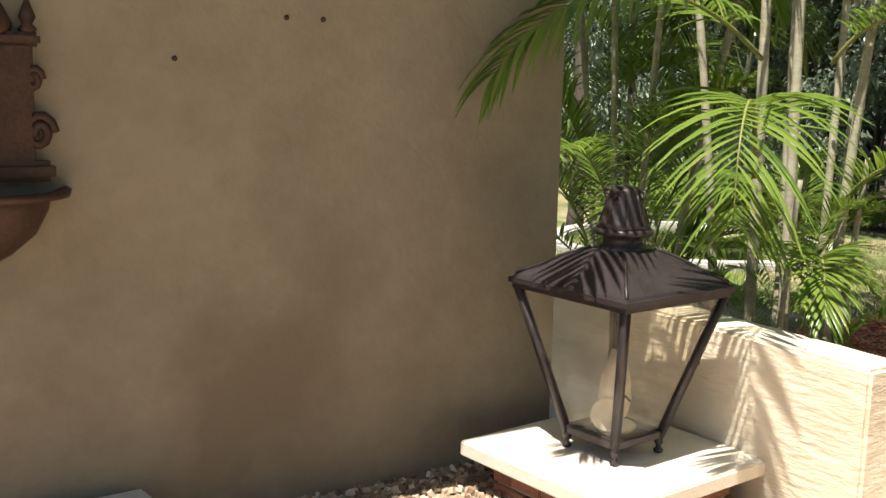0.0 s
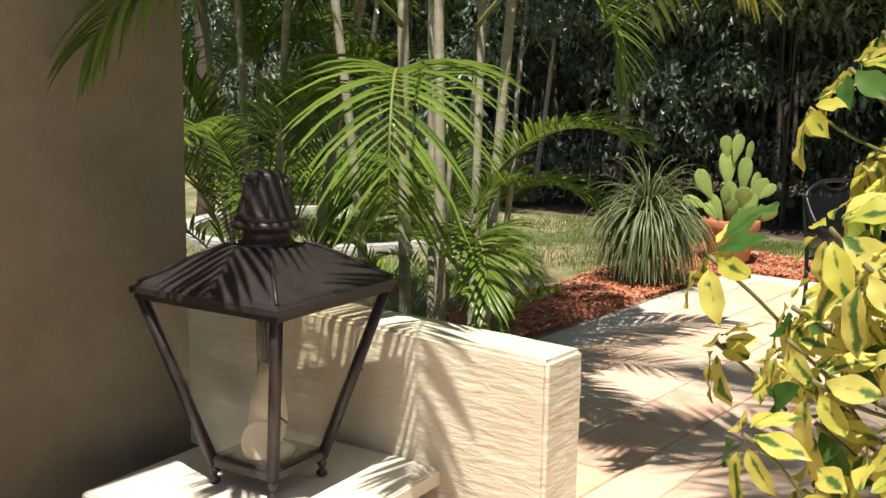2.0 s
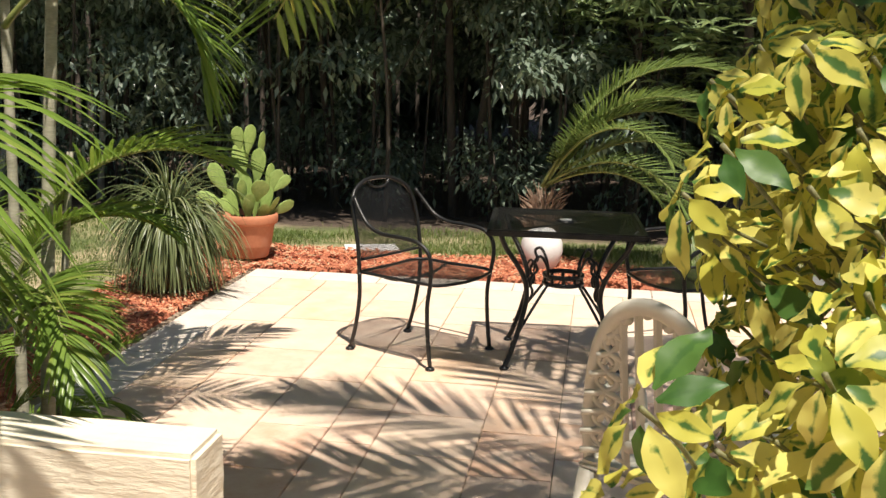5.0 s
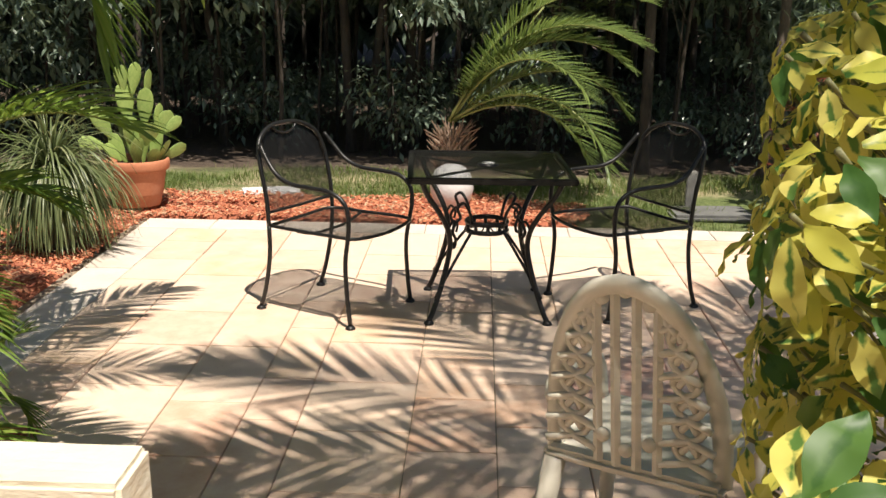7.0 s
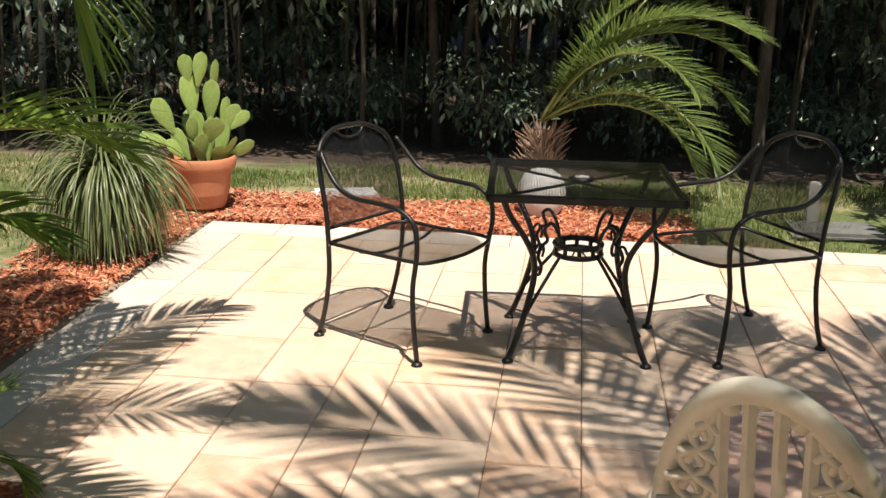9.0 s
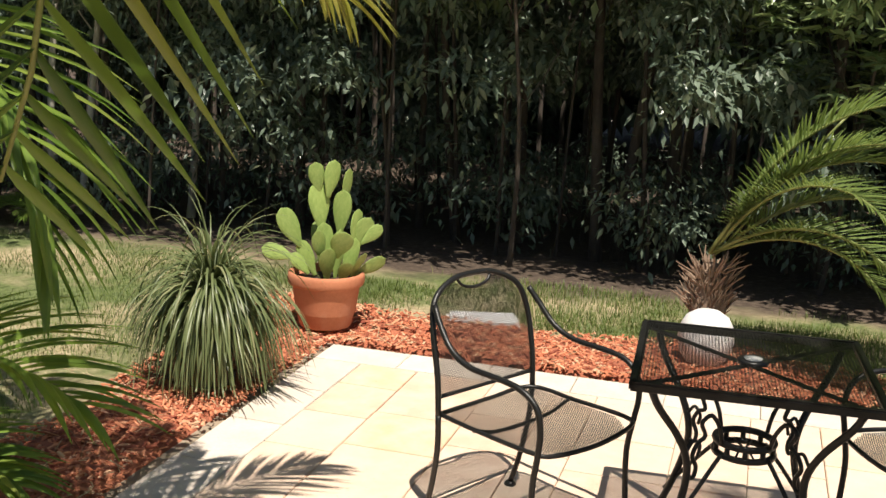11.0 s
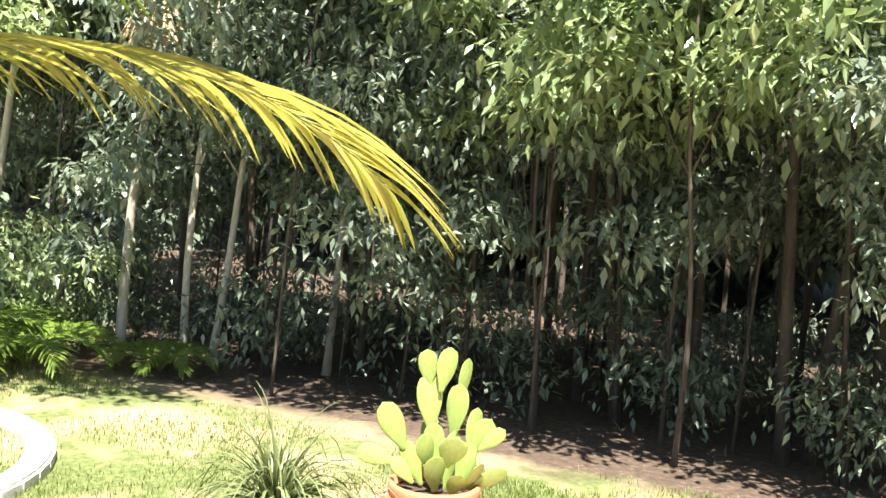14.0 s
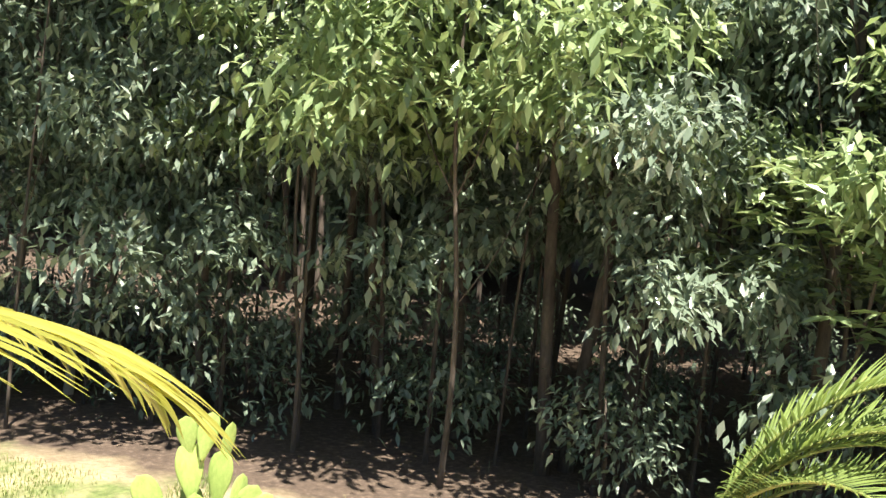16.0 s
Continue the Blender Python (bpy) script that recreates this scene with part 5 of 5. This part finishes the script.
def trunk_mesh(seed, height, r, lean, mat, fork=True):
    rg = random.Random(seed)
    pts, n = [], 14
    ax, ay = rg.uniform(-0.05, 0.05), rg.uniform(-0.05, 0.05)
    for i in range(n + 1):
        s = i / n
        pts.append((lean[0] * s + ax * math.sin(s * 7 + seed), lean[1] * s + ay * math.sin(s * 6 + 2 * seed), height * s - 0.1))
    v, f = tube_lists(pts, [r * (1.3 - s * 0.1 if s == 0 else 1.0 - 0.65 * s / n) for s in range(n + 1)], 9)
    if fork:
        for b in range(3):
            i = rg.randrange(5, 12)
            p = Vector(pts[i])
            a = rg.uniform(0, math.tau)
            d = Vector((math.cos(a), math.sin(a), 1.6)) * 0.7
            q = smooth_path([p, p + d * 0.35, p + d * 0.8 + Vector((0, 0, 0.3)), p + d * 1.1 + Vector((0, 0, 0.8))], 3)
            tube_lists(q, [r * 0.25 * (1 - 0.8 * k / len(q)) for k in range(len(q))], 6, False, v, f)
    return mesh_of("trunk", v, f, mat, True)


def tree(x, y, trunk, crown, turn, label, group, scale=1.0):
    t = thing("tree", label, "tree", group, at=(x, y, ground_z(x, y)))
    part("trunk", trunk, t)
    if crown is not None:
        part("crown", crown, t, m=pose(0, 0, 0, 0, 0, turn) @ Matrix.Scale(scale, 4))
    return t


# a big tree whose crown hangs over the lawn
oak = thing("tree", "large tree with reddish-brown trunk and a spreading crown over the lawn", "tree", at=(1.85, 12.2, -0.05))
part("trunk", trunk_mesh(260, 4.6, 0.085, (-0.1, 0.1), M_BARK), oak)
part("limb", tube("limb", smooth_path([(-0.05, 0.05, 2.9), (1.3, -0.6, 3.9), (2.8, -1.1, 4.5)], 5), [0.07 - 0.004 * k for k in range(11)], M_BARK, 8), oak)
part("crown", leaf_cloud(261, [(1.0 + 0.42 * k, -0.4 - 0.14 * k + 0.5 * math.sin(k * 2.1), 4.4 + 0.5 * math.sin(k * 1.3), 0.7, 0.5) for k in range(9)], 420, 11, 0.14, M_WOODLEAF), oak)

# front row, stem by stem: x, y, stem radius, lean, pale bark, crown
FRONT = ((4.78, 13.45, 0.045, (0.22, 0.0), True, None), (5.32, 13.35, 0.035, (0.10, 0.1), True, None), (5.50, 13.3, 0.035, (0.28, 0.0), True, None), (5.95, 13.05, 0.04, (0.15, 0), False, CROWNS[2]), (6.40, 12.90, 0.035, (0.06, 0), True, CROWNS[0]), (6.68, 12.85, 0.03, (0.03, 0), False, CROWNS[3]),
         (7.95, 11.05, 0.045, (-0.15, 0.0), False, CROWNS_LIME[0]), (8.40, 9.80, 0.05, (-0.10, 0.05), False, CROWNS_LIME[1]), (8.62, 9.75, 0.05, (0.25, 0.0), False, CROWNS_LIME[2]), (9.05, 9.6, 0.06, (0.12, 0.1), False, CROWNS[1]), (4.75, 16.4, 0.06, (0.1, 0), True, CROWNS_LIME[1]), (3.9, 14.9, 0.045, (0.2, 0.1), True, CROWNS_LIME[0]), (7.1, 12.2, 0.045, (0.0, 0.1), False, CROWNS[2]), (9.2, 8.3, 0.05, (0, 0.1), False, CROWNS_ROSE[0]), (8.9, 7.1, 0.05, (0.0, 0.0), False, CROWNS_ROSE[1]), (9.3, 6.2, 0.05, (0.1, 0.1), False, CROWNS[3]), (9.0, 5.0, 0.05, (0.1, 0.1), False, CROWNS_ROSE[0]))
for k, (x, y, r, lean, pale, crown) in enumerate(FRONT):
    edge_tree = tree(x, y, trunk_mesh(200 + k, 4.6, r, (lean[0] * 2.2, lean[1]), M_PALEBARK if pale else M_BARK), crown, 47 * k, ("slender pale-barked tree at the edge of the wood" if pale else "leafy young tree with grey bark at the edge of the wood"), "trees at the edge of the wood", 0.95 + 0.05 * (k % 4))
    if k == 0:
        skirt_tree = edge_tree
for k in range(3, 11):
    p = uv(12.1 + 0.25 * math.sin(k * 2.3), -9.4 + 1.12 * k)
    tree(p.x, p.y, trunk_mesh(270 + k, 3.0, 0.014 + 0.004 * (k % 3), (0.3 * math.sin(k), -0.2), M_BARK), CROWNS_LIME[k % 3] if k % 3 else CROWNS[k % 4], 29 * k, "leafy young tree with grey bark at the edge of the wood", "trees at the edge of the wood", 0.9 + 0.08 * (k % 3))
STEMS = [trunk_mesh(300 + k, 6.5, 0.026 + 0.008 * k, (0.3 - 0.15 * k, 0.2 * (k - 1)), M_BARK) for k in range(4)]
THIN = [trunk_mesh(320 + k, 4.2, 0.013 + 0.004 * k, (0.25 - 0.15 * k, 0.1 * (k - 1)), M_BARK) for k in range(3)]
for k in range(17):
    p = uv(12.7 + rng.uniform(-0.3, 0.3), -13.6 + 1.12 * k + rng.uniform(-0.2, 0.2))
    tree(p.x, p.y, THIN[k % 3], MIDDLE[k % 3], 61 * k, "leafy tree inside the edge of the wood", "trees in the wood", 1.0)
# extra trees whose crowns, above the view, keep the wood's edge shaded
for k in range(14):
    p = uv(12.9 + 0.5 * (k % 2) + rng.uniform(-0.15, 0.15), -10.15 + 1.05 * k + rng.uniform(-0.2, 0.2))
    tree(p.x, p.y, STEMS[k % 4], OVER[k % 3], 71 * k, "tall tree with an unseen crown added to shade the edge", "trees in the wood", 1.0)
for k in range(15):
    p = uv(14.2 + rng.uniform(-0.4, 0.4), -14.4 + 1.4 * k + rng.uniform(-0.3, 0.3))
    tree(p.x, p.y, STEMS[k % 4], BACK[k % 2], 61 * k, "tall tree inside the wood", "trees in the wood", 1.0)
for k in range(34):
    u, v = 15.8 + 4.5 * ((k * 0.618) % 1.0), -16.5 + 21.5 * ((k * 0.377 + 0.13) % 1.0)
    p = uv(u, v)
    tree(p.x, p.y, STEMS[k % 4], HIGH[k % 3], 61 * k, "tall dark tree deep in the wood", "trees in the wood", 1.0 + 0.1 * (k % 3))
for k in range(36):
    u, v = 11.7 + 4.5 * ((k * 0.618) % 1.0), -13.5 + 16.5 * ((k * 0.317 + 0.4) % 1.0)
    p = uv(u + rng.uniform(-0.3, 0.3), v + rng.uniform(-0.3, 0.3))
    tree(p.x, p.y, THIN[k % 3], CROWNS[k % 4] if k % 3 != 1 else None, 83 * k, "thin understorey sapling in the wood", "saplings in the wood", 0.95)
BUSH_STEM = tube("stem", [(0, 0, -0.05), (0.03, 0.02, 0.3), (0.0, 0.05, 0.7)], [0.02, 0.015, 0.006], M_BARK, 6)
for k in range(48):
    u, v = 12.0 + 5.0 * ((k * 0.618) % 1.0), -14 + 18.0 * ((k * 0.417 + 0.2) % 1.0)
    p = uv(u, v)
    b = thing("bush", "dark leafy undergrowth shrub in the wood", "shrub", "undergrowth in the wood", at=(p.x, p.y, ground_z(p.x, p.y)))
    part("stem", BUSH_STEM, b)
    part("foliage", BUSHES[k % 3], b, m=Matrix.Rotation(k, 4, "Z") @ Matrix.Scale(0.8 + 0.1 * (k % 5), 4))
# far woods close the view
for seed, depth, cnt, size in ((500, 21.0, 9000, 0.42), (501, 24.5, 12000, 0.8)):
    far_lobes = []
    for k in range(90):
        p = uv(depth + rng.uniform(-0.8, 2.0), -27 + 38 * k / 89.0)
        far_lobes.append((p.x, p.y, 0.4 + 9.0 * ((k * 0.618) % 1.0), 1.7, 1.5))
    far = new("far_woods", leaf_cloud(seed, far_lobes, cnt, 7, size, M_WOODLEAF))
    tagged(far, "dense dark foliage deep in the wood", "woods", kind="stuff")
# dead leaves hang as a skirt round the tallest pale stem
skirt_rg = random.Random(77)
skirt_v, skirt_f = [], []
for k in range(70):
    a, out = skirt_rg.uniform(0, math.tau), skirt_rg.uniform(0.16, 0.36)
    side = Vector((-math.sin(a), math.cos(a), 0)) * skirt_rg.uniform(0.008, 0.018)
    top, low = skirt_rg.uniform(2.75, 2.95), skirt_rg.uniform(2.05, 2.4)
    base = len(skirt_v)
    for s, w in ((0, 0.6), (0.35, 1.0), (0.7, 0.9), (1, 0.1)):
        c = Vector((0.26 + math.cos(a) * (0.04 + out * math.sin(s * 1.9)), math.sin(a) * (0.04 + out * math.sin(s * 1.9)), top + (low - top) * s ** 1.5))
        skirt_v += [c - side * w, c + side * w]
    skirt_f += [(base + 2 * i, base + 2 * i + 1, base + 2 * i + 3, base + 2 * i + 2) for i in range(3)]
tagged(part("dead_leaf_skirt", mesh_of("dead_leaf_skirt", skirt_v, skirt_f, M_STRAW), skirt_tree), "dry straw-brown dead leaves", kind="stuff")
LIME_BUSH = leaf_cloud(190, lobes_for(86, 7, 0.42, 0.15, 0.85), 170, 9, 0.07, M_LIMELEAF)
for k, (bx, by, bs) in enumerate(((4.30, 14.0, 1.1), (3.75, 14.2, 1.3), (4.62, 14.35, 0.8), (3.2, 13.8, 1.2))):
    b = thing("bush", "bright green leafy shrub at the sunny edge of the wood", "shrub", "sunny undergrowth", at=(bx, by, ground_z(bx, by)))
    part("stem", BUSH_STEM, b)
    part("foliage", LIME_BUSH, b, m=Matrix.Rotation(1.7 * k, 4, "Z") @ Matrix.Scale(bs, 4))
# a bright fern by the pale stems
for fx, fy, fs in ((5.05, 13.0, 0.6), (4.1, 13.2, 0.9), (3.7, 13.9, 1.1), (3.3, 13.0, 0.9)):
    fern = thing("fern", "bright green fern at the edge of the wood", "fern", "ferns by the wood", at=(fx, fy, ground_z(fx, fy)))
    for k in range(9):
        add_frond(fern, F_SMALL, pose(0, 0, 0, 0, 0, 40 * k) @ Matrix.Scale(fs, 4))


# ---- lawn blades, mulch, pavers ----
def grass(name, zones, label):
    rg = np.random.default_rng(3)
    verts, faces = [], []
    for (u0, u1, v0, v1, dens, tall) in zones:
        cnt = int((u1 - u0) * (v1 - v0) * dens)
        for u, v, a, h, k in zip(rg.uniform(u0, u1, cnt), rg.uniform(v0, v1, cnt), rg.uniform(0, math.tau, cnt), rg.uniform(0.5, 1.2, cnt), rg.uniform(0, 1, cnt)):
            p = uv(u, v)
            if noise.noise(Vector((p.x * 1.3, p.y * 1.3, 5.0))) + 0.35 < k * 0.9:
                continue
            z = ground_z(p.x, p.y) - 0.005
            hh, w = tall * h, 0.0024
            dx, dy = math.cos(a), math.sin(a)
            b = len(verts)
            ln = hh * 0.55
            verts += [(p.x - dy * w, p.y + dx * w, z), (p.x + dy * w, p.y - dx * w, z), (p.x + dx * ln * 0.4 + dy * w * 0.7, p.y + dy * ln * 0.4 - dx * w * 0.7, z + hh * 0.65), (p.x + dx * ln * 0.4 - dy * w * 0.7, p.y + dy * ln * 0.4 + dx * w * 0.7, z + hh * 0.65), (p.x + dx * ln, p.y + dy * ln, z + hh)]
            faces += [(b, b + 1, b + 2, b + 3), (b + 3, b + 2, b + 4)]
    g = new(name, mesh_of(name, verts, faces, M_GRASS))
    return tagged(g, label, "grass", kind="stuff")


grass("grass", ((10.0, 11.25, -5.2, 1.4, 6500, 0.055), (9.4, 10.0, -1.6, 1.4, 6500, 0.05), (6.4, 11.0, -8.8, -4.95, 4200, 0.042)), "tufts of green and straw-coloured lawn grass")


def mulch_inside(u, v):
    wob = 0.10 * noise.noise(Vector((u * 2.1, v * 2.1, 1.7)))
    left = 4.82 < u < 10.0 + wob and -4.85 + wob < v < PATIO_LEFT - 0.01
    far_bed = PATIO_END + 0.01 < u < 10.02 + wob + 0.08 * math.sin(v * 2) and -4.85 + wob < v < -1.35 + wob
    palm_bed = 4.82 < u < 6.0 + wob and -4.85 < v < -3.65 + wob
    return left or far_bed or palm_bed


def mulch_height(u, v):
    return 0.022 + 0.03 * max(0.0, noise.noise(Vector((u * 1.7, v * 1.7, 0.4)))) + (0.02 if u > 9.6 and v < -3.3 else 0.0)


def build_mulch():
    cells, verts, faces, index = 0.06, [], [], {}
    nu, nv = int(5.5 / cells), int(3.8 / cells)

    def vert(i, j):
        if (i, j) not in index:
            u, v = 4.8 + i * cells, -4.95 + j * cells
            edge = not all(mulch_inside(u + a, v + b) for a in (-0.07, 0.07) for b in (-0.07, 0.07))
            index[i, j] = len(verts)
            verts.append(uv(u, v, -0.05 if edge and not (u < 6.4 and v > -4.2) else mulch_height(u, v)))
        return index[i, j]
    for i in range(nu):
        for j in range(nv):
            if mulch_inside(4.8 + (i + 0.5) * cells, -4.95 + (j + 0.5) * cells):
                faces.append((vert(i, j), vert(i, j + 1), vert(i + 1, j + 1), vert(i + 1, j)))
    ob = new("mulch_bed", mesh_of("mulch_bed", verts, [f[::-1] for f in faces], M_MULCHBASE, True))
    tagged(ob, "planting bed of red-brown bark mulch round the patio", "mulch", kind="structure")
    rg = random.Random(17)
    spots, straw = [], []
    while len(spots) < 11000:
        u, v = rg.uniform(4.82, 10.15), rg.uniform(-4.95, -1.2)
        if mulch_inside(u, v):
            spots.append((*uv(u, v).xy, mulch_height(u, v) + rg.uniform(-0.004, 0.014)))
    scatter_chips("mulch", spots, (0.026, 0.007), M_CHIPS, "shredded red bark mulch chips", "mulch", 0.5)
    for k in range(1500):
        u, v = rg.uniform(6.4, 10.4), rg.uniform(-5.6, -1.0)
        if u > PATIO_END + 0.04 or v < PATIO_LEFT - 0.05:
            straw.append((*uv(u, v).xy, (mulch_height(u, v) + 0.012) if mulch_inside(u, v) else 0.03))
    scatter_chips("straw", straw, (0.05, 0.0018), M_STRAW, "dry straw and pine needles strewn over mulch and lawn", "straw", 0.8)


build_mulch()


def build_patio():
    bed = bmesh.new()
    box(bed, (11.6, 4.2, 0.03), (0, 0, -0.03))
    floor = new("patio", bm_mesh("patio", bed, M_JOINT))
    floor.matrix_basis = pose(*uv(PATIO_END - 5.75, (PATIO_LEFT + PATIO_RIGHT) / 2), 0, 0, UV_TURN)
    tagged(floor, "patio of cream and peach travertine pavers with a pale border", "patio", kind="structure")
    inv = floor.matrix_basis.inverted()
    rg = random.Random(41)
    tiles = {}

    def tile(u0, u1, v0, v1, mat, key):
        if u1 < 4.8 and v1 < -2.75:
            return
        if 4.5 < u1 < 5.9 and v1 < -3.7:
            return
        lu, lv = round(u1 - u0 - 0.0045, 3), round(v1 - v0 - 0.0045, 3)
        k = (lu, lv, key)
        if k not in tiles:
            tiles[k] = bm_mesh("paver", boxed((lu, lv, 0.03), (0, 0, -0.015), 0.003), mat)
        c = inv @ uv((u0 + u1) / 2, (v0 + v1) / 2, rg.uniform(-0.0012, 0.0012))
        part("paver", tiles[k], floor, m=Matrix.Translation(c) @ Euler((rg.uniform(-0.002, 0.002), rg.uniform(-0.002, 0.002), 0)).to_matrix().to_4x4())
    b = 0.26
    rows = []
    v = PATIO_LEFT + b
    widths = [0.305, 0.405, 0.305, 0.205, 0.405, 0.305]
    k = 0
    while v < PATIO_RIGHT - b - 0.05:
        w = widths[k % len(widths)]
        if v + w > PATIO_RIGHT - b - 0.12:
            w = PATIO_RIGHT - b - v
        rows.append((v, v + w))
        v += w
        k += 1
    for r, (v0, v1) in enumerate(rows):
        u = PATIO_END - b
        first = (0.31, 0.61, 0.46, 0.2, 0.52)[r % 5]
        while u > -1.9:
            ln = first if first else rg.choice((0.61, 0.61, 0.46, 0.405))
            first = None
            tile(u - ln, u, v0, v1, M_TILE, "t")
            u -= ln
    u = PATIO_END - b
    while u > -1.9:
        tile(u - 0.46, u, PATIO_LEFT, PATIO_LEFT + b, M_BORDER, "b")
        tile(u - 0.46, u, PATIO_RIGHT - b, PATIO_RIGHT, M_BORDER, "b")
        u -= 0.46
    v = PATIO_LEFT
    step = (PATIO_RIGHT - PATIO_LEFT) / 9
    for k in range(9):
        tile(PATIO_END - b, PATIO_END, v + step * k, v + step * (k + 1), M_BORDER, "b")


build_patio()
